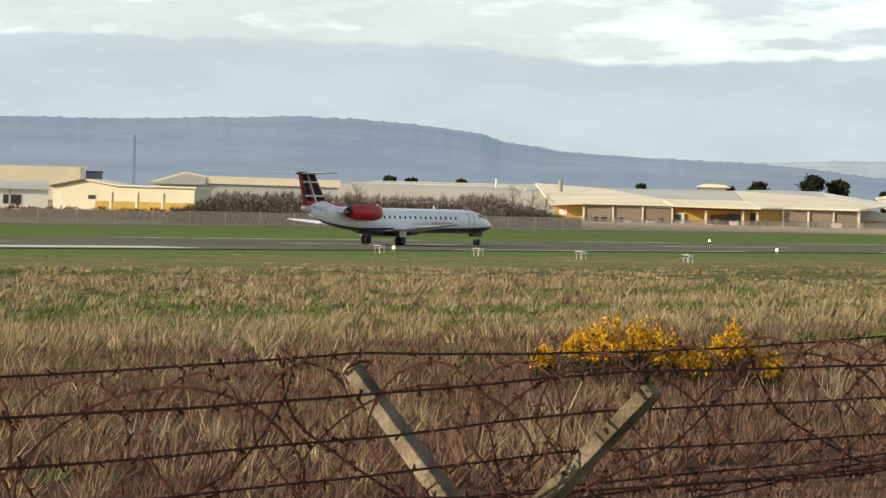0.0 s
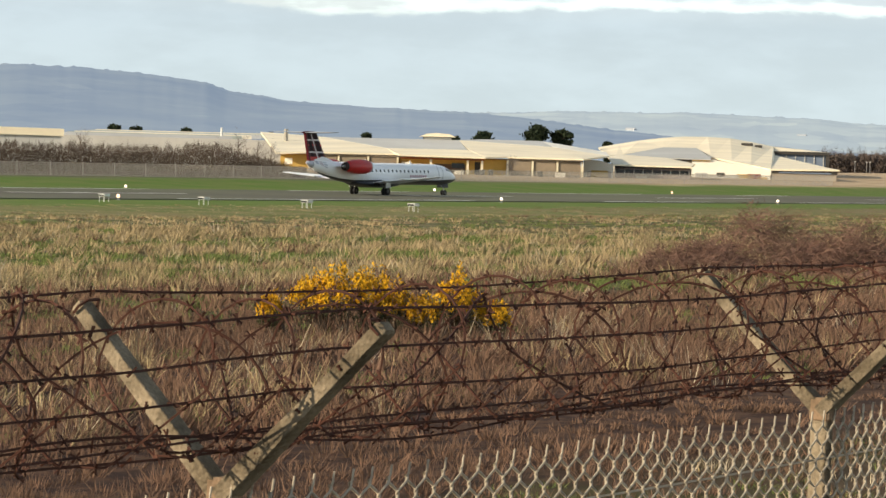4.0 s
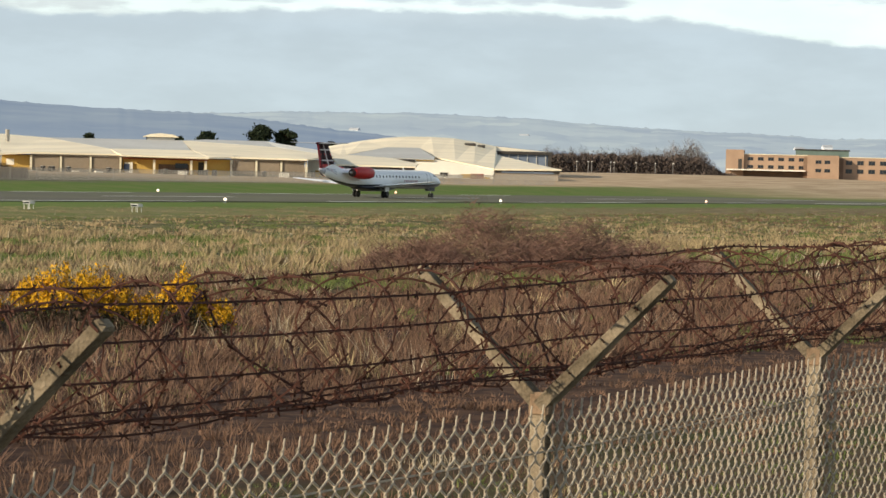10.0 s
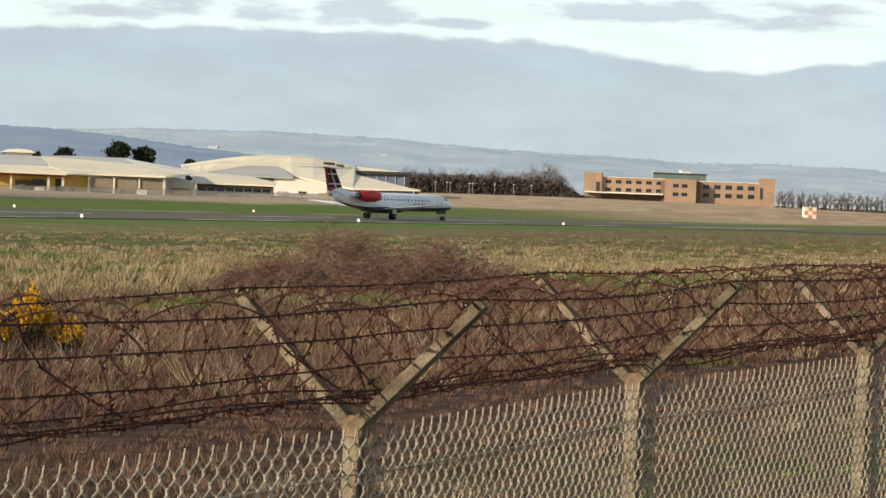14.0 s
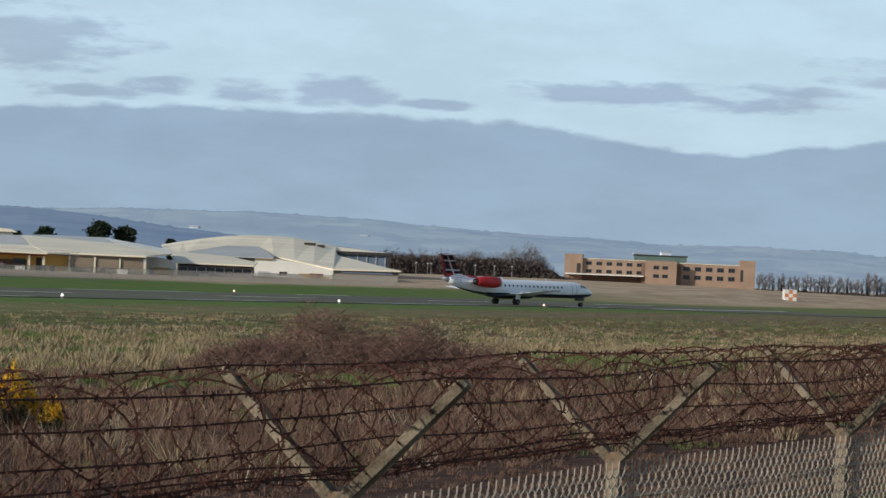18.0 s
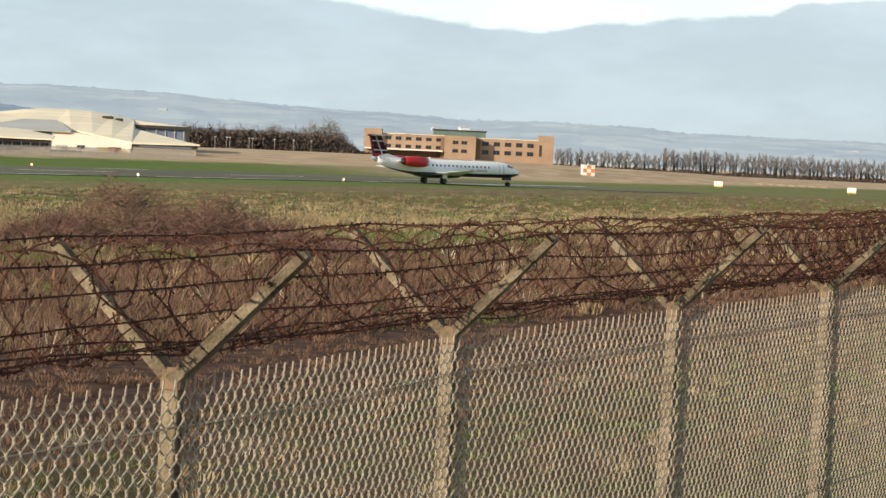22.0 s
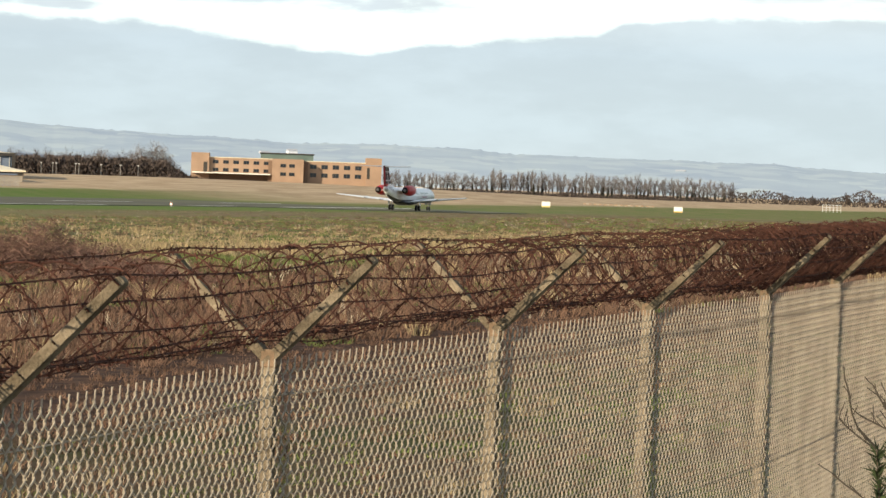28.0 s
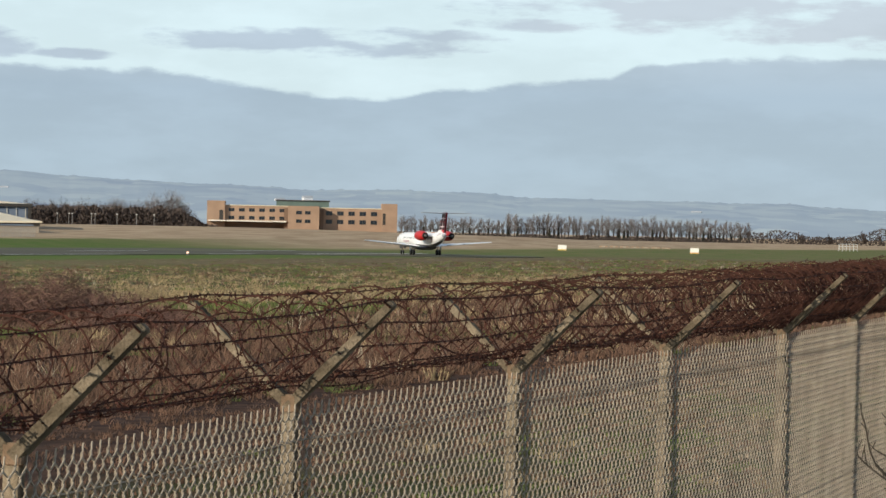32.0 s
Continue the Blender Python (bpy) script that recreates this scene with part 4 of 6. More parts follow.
# ---- airfield lights, signs and the far boundary ----
LAMP_GLOW = glow("lit_lamp", (1.0, 0.84, 0.68), 1.5)
AMBER_GLOW = glow("lit_amber_lamp", (1.0, 0.60, 0.42), 1.5)
WHITE_SHEET = mat("white_sheet_metal", (0.72, 0.71, 0.68), 0.5, vary=0.1, scale=2, fine=0.08)


def edge_light(lit):
    th = thing("runway_light", pose(0, 0, 0), "small white runway edge lamp standing in the grass", "runway light", "runway edge lights")
    bm = rod(bmesh.new(), (0, 0, 0), (0, 0, 0.05), .17, n=12)
    rod(bm, (0, 0, 0.05), (0, 0, 0.22), .05, n=8)
    part("base", bm, METAL, th)
    bm = rod(bmesh.new(), (0, 0, 0.22), (0, 0, 0.42), .15, .13, n=12)
    rod(bm, (0, 0, 0.42), (0, 0, 0.50), .13, .04, n=12)
    part("lens", bm, lit, th, "glowing glass lens", True)
    return th


def add_runway_lights():
    proto = edge_light(LAMP_GLOW)
    amber = edge_light(AMBER_GLOW)
    used = set()
    spots = [(203.6 + 60 * k, 164.9) for k in range(-6, 4)] + [(261.5 + 60 * k, 210.8) for k in range(-6, 3)]
    for n, (a, c) in enumerate(spots):
        src = amber if n % 3 == 0 else proto
        m = on_field(a, c)
        if src.name in used:
            copy_thing(src, m)
        else:
            src.matrix_basis = m
            used.add(src.name)


add_runway_lights()


def add_papi():
    th = thing("approach_light_unit", on_field(194.9, 159.3), "white box-shaped approach light unit on short legs in grass", "approach light", "row of approach light units")
    box_bm = boxes((-0.36, 0.36, -0.34, 0.34, 0.42, 0.62), bevel=.03)
    part("housing", box_bm, WHITE_SHEET, th)
    part("hood", boxes((-0.40, 0.28, -0.36, 0.36, 0.624, 0.65), bevel=.01), WHITE_SHEET, th)
    part("lens_plate", boxes((-0.375, -0.362, -0.28, 0.28, 0.46, 0.58)), GLASS, th)
    for x in (-.27, .27):
        for y in (-.25, .25):
            part("leg", rod(bmesh.new(), (x, y, -0.05), (x, y, 0.44), .022, n=8), WHITE_SHEET, th)
    for a, c in ((197.1, 151.0), (199.9, 143.0), (202.2, 134.5)):
        copy_thing(th, on_field(a, c))


add_papi()


def add_chequered_hut():
    """Red and white chequered hut beyond the runway's end."""
    th = thing("chequered_hut", far_at(8.685, 700, ground_z(math.sin(radians(8.685)) * 700, math.cos(radians(8.685)) * 700) - 0.1, 12), "red and white chequered equipment hut on the grass", "hut")
    white, orange = mat("hut_white", (0.80, 0.76, 0.70), 0.6, vary=0.06), mat("hut_orange", (0.62, 0.25, 0.10), 0.6, vary=0.08)
    w, h = 2.7, 2.4
    part("body", boxes((-w / 2, w / 2, -1.2, 1.2, 0, h), bevel=.03), white, th)
    for i in range(3):
        for j in range(3):
            if (i + j) % 2 == 1:
                part("chequer_panel", boxes((-w / 2 + w / 3 * i, -w / 2 + w / 3 * (i + 1), -1.212, -1.2, h / 3 * j, h / 3 * (j + 1))), orange, th)
    for j in range(3):
        part("chequer_panel", boxes((w / 2, w / 2 + .012, -1.2 + .8 * (j % 3), -1.2 + .8 * (j % 3 + 1), h / 3 * j, h / 3 * (j + 1))), orange, th)
    part("roof", boxes((-w / 2 - .08, w / 2 + .08, -1.3, 1.3, h, h + .1)), white, th)


add_chequered_hut()


def add_boards():
    face = mat("sunlit_board", (0.82, 0.80, 0.74), 0.5, vary=0.05)
    for az, d, stripe in ((11.067, 650, (0.62, 0.45, 0.10)), (13.477, 640, (0.60, 0.36, 0.10))):
        th = thing("airfield_board", far_at(az, d, ground_z(math.sin(radians(az)) * d, math.cos(radians(az)) * d), -8), "white rectangular airfield board on two short legs", "sign", "airfield boards")
        part("panel", boxes((-.9, .9, -.06, .06, 0.1, 1.25), bevel=.02), face, th)
        part("base_band", boxes((-.9, .9, -.075, -.06, 0.1, 0.35)), mat("board_band_%d" % int(az), stripe, 0.6), th)
        for x in (-.7, .7):
            part("leg", rod(bmesh.new(), (x, 0.1, -0.3), (x, 0.1, 1.0), .05), METAL, th)


add_boards()


def add_end_markers():
    """Low markers and a pale antenna frame past the runway's end."""
    orange = mat("faded_orange_marker", (0.42, 0.29, 0.19), 0.7, vary=.15)
    proto = None
    for i in range(7):
        az = 11.82 + 0.19 * i
        m = far_at(az, 760, ground_z(math.sin(radians(az)) * 760, math.cos(radians(az)) * 760), 10)
        if proto is None:
            proto = thing("runway_marker", m, "low faded orange and white runway end marker", "marker", "runway end markers")
            part("panel", boxes((-1.0, 1.0, -.12, .12, .12, .45), bevel=.03), orange, proto)
            part("pale_band", boxes((-.3, .3, -.14, -.121, .13, .43)), mat("faded_pale_band", (0.50, 0.42, 0.32), 0.7), proto)
            for x in (-.8, .8):
                part("leg", rod(bmesh.new(), (x, 0, -.2), (x, 0, .2), .05, n=6), METAL, proto)
        else:
            copy_thing(proto, m)
    az = 16.25
    th = thing("antenna_frame", far_at(az, 900, ground_z(math.sin(radians(az)) * 900, math.cos(radians(az)) * 900), 8), "pale metal antenna frame standing on dry grass", "antenna")
    for i in range(6):
        x = -2.6 + 1.04 * i
        part("upright", rod(bmesh.new(), (x, 0, -.3), (x, 0, 2.1), .07, n=6), WHITE_SHEET, th)
    for z in (.7, 1.4, 2.1):
        part("crossbar", rod(bmesh.new(), (-2.7, 0, z), (2.7, 0, z), .06, n=6), WHITE_SHEET, th)


add_end_markers()


def add_far_fence():
    """Boundary beyond the runway: pale wire-mesh bays on thin posts."""
    wire = mat("pale_mesh_wire", (0.36, 0.33, 0.29), 0.8, vary=0.15)
    post_m = mat("pale_boundary_posts", (0.33, 0.30, 0.27), 0.8, vary=0.15)
    c = 242.0
    bm = bmesh.new()
    for i in range(60):
        box(bm, 0.1 * i, 0.1 * i + .034, 0.0, 0.012, -0.3, 1.55)
    mesh = finish(bm, "mesh_panel", wire)
    rail = finish(rod(bmesh.new(), (0, .03, 1.56), (6.0, .03, 1.56), .025, n=5), "rail", wire)
    post = finish(boxes((-.035, .035, -.035, .035, -.4, 1.72)), "post", post_m)
    for k in range(-6, 76):
        a = 40 + 6.0 * k
        th = thing("boundary_fence_bay", on_field(a, c), "pale wire-mesh fence bay at the airfield edge", "fence", "far boundary fence bays")
        part("mesh_panel", mesh, parent=th)
        part("rail", rail, parent=th)
        part("post", post, parent=th)


add_far_fence()
# ---- buildings beyond the airfield ----
CREAM_ROOF = mat("pale_sheet_roof", (0.82, 0.72, 0.53), 0.55, vary=0.12, scale=0.05, fine=0.08, stretch=(1, 6, 1))
GREY_ROOF = mat("grey_sheet_roof", (0.50, 0.49, 0.46), 0.6, vary=0.15, scale=0.06, fine=0.1)
CREAM_WALL = mat("sunlit_cream_wall", (0.74, 0.67, 0.50), 0.75, vary=0.08, scale=0.1, fine=0.06)
YELLOW_WALL = mat("ochre_wall", (0.55, 0.36, 0.10), 0.8, vary=0.15, scale=0.2, fine=0.1)
PANEL_WALL = mat("brown_cladding", (0.25, 0.20, 0.145), 0.8, vary=0.15, scale=0.15, fine=0.15)
WHITE_WALL = mat("white_render", (0.84, 0.80, 0.70), 0.7, vary=0.08, scale=0.1, fine=0.05)
DARK_TRIM = mat("dark_trim", (0.05, 0.045, 0.04), 0.7, vary=0.2)
BLUE_WALL = mat("blue_grey_cladding", (0.16, 0.20, 0.27), 0.6, vary=0.2, scale=0.1, fine=0.1)
BRICK = mat("orange_brick", (0.37, 0.25, 0.172), 0.85, vary=0.12, scale=0.3, fine=0.15)
# darker copy of the brick: painted shade beside the centre block and below the canopy
BRICK_SHADED = mat("shaded_brick", (0.20, 0.13, 0.09), 0.85, vary=0.15, scale=0.3, fine=0.15)
GREEN_METAL = mat("green_grey_metal", (0.12, 0.17, 0.15), 0.5, vary=0.15, scale=0.3)


def span(az0, az1, d):
    """Half width of a building that fills the angle between two bearings at a distance."""
    return d * math.tan(radians((az1 - az0) / 2))


def window(parent, x, z, w, h, y, name="window"):
    f = part(name, boxes((x - w / 2 - .08, x + w / 2 + .08, y - .05, y, z - .08, z + h + .08)), mat("window_frame_dark", (0.10, 0.085, 0.07), 0.6), parent)
    part("pane", boxes((x - w / 2, x - .04, y - .07, y - .052, z, z + h), (x + .04, x + w / 2, y - .07, y - .052, z, z + h)), GLASS, f)
    return f


def gable(bm, x0, x1, y0, y1, z0, z1, ridge="x"):
    """A pitched roof with thickness."""
    if ridge == "x":
        ym = (y0 + y1) / 2
        prism(bm, [(y0, z0), (ym, z1), (y1, z0), (y1, z0 + .25), (ym, z1 + .28), (y0, z0 + .25)], "x", x0, x1)
    else:
        xm = (x0 + x1) / 2
        prism(bm, [(x0, z0), (xm, z1), (x1, z0), (x1, z0 + .25), (xm, z1 + .28), (x0, z0 + .25)], "y", y0, y1)
    return bm


def add_west_sheds():
    # far white works
    az0, az1, d = -20.5, -17.13, 700
    w = span(az0, az1, d)
    th = thing("warehouse", far_at((az0 + az1) / 2, d, 2.5), "long white flat-roofed warehouse behind other sheds", "building")
    part("wall", boxes((-w, w, 0, 30, 0, 7.0)), WHITE_WALL, th)
    part("roof", boxes((-w - .3, w + .3, -.3, 30.3, 7.0, 7.5)), GREY_ROOF, th)
    part("wall_bay", boxes((-w + 22, -w + 40, -.6, 0, 0, 7.3)), CREAM_WALL, th)
    th = thing("warehouse", far_at(-17.0, 705, 2.5), "small dark steel tank house beside a white warehouse", "building")
    part("wall", boxes((-2.1, 2.1, 0, 12, 0, 6.3)), BLUE_WALL, th)
    part("roof", boxes((-2.3, 2.3, -.2, 12.2, 6.3, 6.6)), DARK_TRIM, th)
    # grey low shed
    az0, az1, d = -20.5, -17.80, 440
    w = span(az0, az1, d)
    th = thing("shed", far_at((az0 + az1) / 2, d, 1.6), "low grey-roofed white shed with a dark doorway", "building")
    part("wall", boxes((-w, w, 0, 14, 0, 2.9)), WHITE_WALL, th)
    part("roof", prism(bmesh.new(), [(-.4, 2.8), (14.4, 4.0), (14.4, 4.2), (-.4, 3.0)], "x", -w - .3, w + .3), GREY_ROOF, th)
    part("doorway", boxes((w - 6.2, w - 3.7, -.06, 0, 0.8, 2.1)), DARK_TRIM, th)
    for i in range(4):
        part("wall_post", boxes((-w + i * 5.1, -w + i * 5.1 + .3, -.1, 0, 0, 2.9)), GREY_ROOF, th)
    # sunlit barn with its gable on the left
    az0, az1, d = -17.79, -15.10, 420
    w = span(az0, az1, d)
    th = thing("barn", far_at((az0 + az1) / 2, d, 1.8, -18), "sunlit cream barn with low sheet roof and ochre base", "building")
    part("wall", boxes((-w, w, 0, 8, 0, 3.1)), CREAM_WALL, th)
    bm = prism(bmesh.new(), [(-w, 3.1), (-w + 4.6, 4.05), (-w + 9, 3.3), (w, 3.25), (w, 3.1)], "y", 0.0, 8)
    part("gable_wall", bm, CREAM_WALL, th)
    bm = prism(bmesh.new(), [(-w - .3, 3.08), (-w + 4.6, 4.06), (-w + 9, 3.36), (w + .3, 3.31), (w + .3, 3.50), (-w + 9, 3.55), (-w + 4.6, 4.25), (-w - .3, 3.27)], "y", -.35, 8.3)
    part("roof", bm, CREAM_ROOF, th, "pale sheet roof")
    part("verge_board", prism(bmesh.new(), [(-w - .3, 3.10), (-w + 4.6, 4.10), (-w + 4.6, 4.28), (-w - .3, 3.30)], "y", -.45, -.36), mat("brown_verge", (0.16, 0.08, 0.04), 0.8), th)
    part("plinth", boxes((-w + 6.0, w, -.08, 0, 0, 1.35)), YELLOW_WALL, th, "ochre lower wall")
    part("doorway", boxes((-w + 5.0, -w + 6.0, -.10, -.081, 1.6, 2.1)), DARK_TRIM, th)
    for i in range(3):
        part("wall_post", boxes((-w + 8 + i * 3.6, -w + 8.3 + i * 3.6, -.16, -.08, 0, 2.6)), CREAM_ROOF, th)
    # big pale roof behind
    az0, az1, d = -15.95, -12.55, 520
    w = span(az0, az1, d)
    th = thing("warehouse", far_at((az0 + az1) / 2, d, 1.8), "large pale warehouse with a low ridged roof", "building")
    part("wall", boxes((-w, w, 0, 34, 0, 4.6)), GREY_ROOF, th)
    bm = prism(bmesh.new(), [(-w - .4, 4.5), (-w + 5.6, 6.3), (-w + 9, 5.7), (w + .4, 5.5), (w + .4, 4.3)], "y", -.4, 34.4)
    part("roof", bm, CREAM_ROOF, th, "pale cream roof sheets")
    bm = prism(bmesh.new(), [(-w - .2, 4.2), (-w + 5.6, 6.0), (-w + 9, 5.5), (-w + 9, 4.2)], "y", -.6, -.4)
    part("roof_gable", bm, GREY_ROOF, th)
    # stepped saw-tooth roofs
    az0, az1, d = -12.60, -8.5, 600
    w = span(az0, az1, d)
    th = thing("factory", far_at((az0 + az1) / 2, d, 1.5), "old factory with rows of shallow grey-green roofs", "building")
    part("wall", boxes((-w, w, 0, 40, 0, 5.2)), GREY_ROOF, th)
    tone = (GREY_ROOF, mat("moss_grey_roof", (0.40, 0.42, 0.35), 0.7, vary=0.2, scale=0.2, fine=0.15), CREAM_ROOF)
    for i in range(6):
        y = 2 + i * 6.4
        part("roof_ridge", prism(bmesh.new(), [(y - 2, 5.0 + i * .16), (y + 2.5, 5.75 + i * .18), (y + 4.4, 5.0 + i * .18)], "x", -w + 1.2 * i, w - 2.0 * (5 - i)), tone[i % 3], th)
    part("chimney", rod(bmesh.new(), (w - 12, 8, 5), (w - 12, 8, 7.4), .22, n=8), WHITE_SHEET, th)
    part("chimney", rod(bmesh.new(), (w - 2.5, 8, 5), (w - 2.5, 8, 6.9), .45, n=8), DARK_TRIM, th)
    # lattice mast
    th = thing("radio_mast", far_at(-16.26, 900, 4), "slender grey lattice radio mast", "mast")
    bm = bmesh.new()
    for s in ((-1, -1), (1, -1), (0, 1)):
        rod(bm, (s[0] * .48, s[1] * .48, -2.0), (s[0] * .2, s[1] * .2, 17.0), .06, n=4)
    part("lattice_leg", bm, mat("dull_mast_steel", (0.13, 0.15, 0.18), 0.7), th)
    bm = bmesh.new()
    for i in range(17):
        z, r = i * 1.02, .45 - .25 * i / 17
        for a, b in (((-1, -1), (1, -1)), ((1, -1), (0, 1)), ((0, 1), (-1, -1))):
            rod(bm, (a[0] * r, a[1] * r, z), (b[0] * r, b[1] * r, z + 1.0), .03, n=3)
    part("bracing", bm, MATS["dull_mast_steel"], th)


add_west_sheds()


def corner(th, az, el, dist):
    """A point at a bearing, height angle and distance from the viewing spot, in the thing's own space."""
    a = radians(az)
    return th.matrix_basis.inverted() @ Vector((math.sin(a) * dist, math.cos(a) * dist, 4.1 + dist * math.tan(radians(el))))


def roof_sheet(th, corners, material, label="", thick=0.28, name="roof"):
    """One roof slope with thickness, seamed along its fall."""
    bm = bmesh.new()
    top = [bm.verts.new(corner(th, *c)) for c in corners]
    low = [bm.verts.new(v.co - Vector((0, 0, thick))) for v in top]
    bm.faces.new(top)
    bm.faces.new(low[::-1])
    n = len(top)
    for i in range(n):
        bm.faces.new((top[i], low[i], low[(i + 1) % n], top[(i + 1) % n]))
    bmesh.ops.triangulate(bm, faces=bm.faces[:])
    return part(name, bm, material, th, label)


def add_long_works():
    """Low works with wide hipped roofs, open bays and brown cladding."""
    az0, az1, d = -8.62, -3.05, 560
    mid = (az0 + az1) / 2
    th = thing("works_building", far_at(mid, d, 0.45), "long low works with wide cream roof, brown panels and ochre entrance", "building")

    def at(az):
        return d * math.tan(radians(az - mid))
    part("wall", boxes((at(-8.55), at(-3.1), 1.0, 30, 0, 3.9)), PANEL_WALL, th)
    # grey on the upper slopes puts their shade, away from the sun, into colour
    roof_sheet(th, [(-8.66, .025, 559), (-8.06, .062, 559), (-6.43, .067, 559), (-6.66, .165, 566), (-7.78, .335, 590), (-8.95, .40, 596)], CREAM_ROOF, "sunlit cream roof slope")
    roof_sheet(th, [(-7.78, .337, 590), (-6.66, .167, 566), (-5.18, .175, 566), (-5.33, .345, 590)], GREY_ROOF, "upper roof slope, its shade put in as grey")
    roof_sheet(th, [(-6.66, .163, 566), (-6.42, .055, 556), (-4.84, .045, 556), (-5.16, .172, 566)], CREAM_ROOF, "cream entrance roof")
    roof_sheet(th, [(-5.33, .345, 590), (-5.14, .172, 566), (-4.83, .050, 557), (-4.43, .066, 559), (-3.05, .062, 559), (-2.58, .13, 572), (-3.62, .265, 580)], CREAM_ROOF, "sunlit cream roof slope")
    roof_sheet(th, [(-5.33, .348, 590.5), (-3.62, .268, 580.5), (-3.82, .368, 596), (-4.9, .372, 598)], GREY_ROOF, "upper roof slope, its shade put in as grey")
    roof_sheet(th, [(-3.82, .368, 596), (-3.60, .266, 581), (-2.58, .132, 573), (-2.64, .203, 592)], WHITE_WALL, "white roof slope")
    part("fascia", boxes((at(-8.05), at(-6.44), -.85, -.7, 3.72, 4.12)), mat("grey_fascia", (0.26, 0.22, 0.17), 0.7), th)
    part("fascia", boxes((at(-4.43), at(-3.06), -.85, -.7, 3.72, 4.12)), MATS["grey_fascia"], th)
    part("end_wall", boxes((at(-8.58), at(-8.07), 0.6, 1.0, 0, 3.75)), YELLOW_WALL, th, "ochre end wall")
    part("end_window", boxes((at(-8.50), at(-8.36), 0.5, 0.6, 1.9, 3.0)), WHITE_WALL, th)
    for lo, hi, n in ((-8.05, -6.44, 3), (-4.43, -3.07, 3)):
        for i in range(n + 1):
            x = at(lo + (hi - lo) * i / n)
            part("post", boxes((x - .18, x + .18, -.8, -.4, 0, 3.72)), CREAM_WALL, th)
        for i in range(n):
            x, x2 = at(lo + (hi - lo) * i / n) + .3, at(lo + (hi - lo) * (i + 1) / n) - .3
            part("cladding_panel", boxes((x, x2, -.55, 0.99, 1.3, 3.7)), PANEL_WALL, th)
            part("low_wall", boxes((x, x2, -.62, 0.98, 0, 1.3)), mat("dim_grey_wall", (0.17, 0.15, 0.13), 0.9, vary=.2, scale=.3), th)
    # recessed entrance under the lower roof
    part("entrance_wall", boxes((at(-6.40), at(-4.45), 0.2, 0.99, 0, 3.75)), YELLOW_WALL, th, "ochre entrance wall")
    part("entrance_beam", boxes((at(-6.38), at(-4.86), -2.9, -2.6, 3.45, 3.72)), mat("red_brown_beam", (0.22, 0.06, 0.03), 0.7), th)
    for az in (-5.83, -5.16, -4.90):
        part("post", boxes((at(az) - .2, at(az) + .2, -2.9, -2.5, 0, 3.5)), CREAM_WALL, th)
    part("door_leaf", boxes((at(-6.36), at(-6.22), -.2, 0.19, 0, 2.9)), WHITE_WALL, th)
    part("sign_panel", boxes((at(-6.38), at(-6.28), -.3, -.21, 1.4, 2.6)), mat("blue_sign", (0.05, 0.07, 0.12), 0.5), th)
    part("doorway", boxes((at(-5.03), at(-4.93), 0.1, 0.19, 0, 3.2)), DARK_TRIM, th)
    part("doorway", boxes((at(-5.75), at(-5.2), 0.1, 0.19, 0, 2.7)), mat("dim_doorway", (0.13, 0.085, 0.06), 0.8), th)
    part("side_window", boxes((at(-5.45), at(-5.22), 0.02, 0.1, 2.0, 2.9)), GLASS, th)
    # roof vent
    v = part("roof_vent", boxes((at(-5.99), at(-5.43), 30, 36, 7.0, 7.75)), DARK_TRIM, th)
    part("vent_roof", prism(bmesh.new(), [(at(-6.06), 7.7), (at(-5.36), 7.7), (at(-5.48), 8.25), (at(-5.72), 8.42), (at(-5.92), 8.25)], "y", 29.3, 36.5), CREAM_ROOF, v)
    part("louvre", boxes((at(-5.97), at(-5.45), 29.9, 29.99, 7.1, 7.6)), GREY_ROOF, v)
    part("roof_pipe", rod(bmesh.new(), (at(-8.58), 20, 6), (at(-8.58), 20, 8.3), .4, n=8), mat("grey_vent", (0.33, 0.31, 0.27), 0.7), th)
    # things piled before the cladding
    rnd = random.Random(7)
    for i in range(18):
        az = rnd.uniform(-8.3, -3.2)
        m = far_at(az, d - 4.2, 0.4, rnd.uniform(-20, 20))
        kind = rnd.random()
        if kind < .5:
            c = thing("crate", m, "pale wooden crate stacked before the works", "crate", "crates before the works")
            s = rnd.uniform(.5, .9)
            part("box_body", boxes((-s, s, -.5, .5, 0, s * 2.0), bevel=.03), WHITE_WALL, c)
            part("lid", boxes((-s - .04, s + .04, -.54, .54, s * 2.0, s * 2.0 + .08)), PANEL_WALL, c)
        else:
            c = thing("drum", m, "dark steel drum standing before the works", "drum", "drums before the works")
            bm = rod(bmesh.new(), (0, 0, 0), (0, 0, 1.9), .45, n=10)
            part("barrel", bm, DARK_TRIM, c)
            part("rim", rod(bmesh.new(), (0, 0, 1.9), (0, 0, 1.96), .48, n=10), METAL, c)


add_long_works()


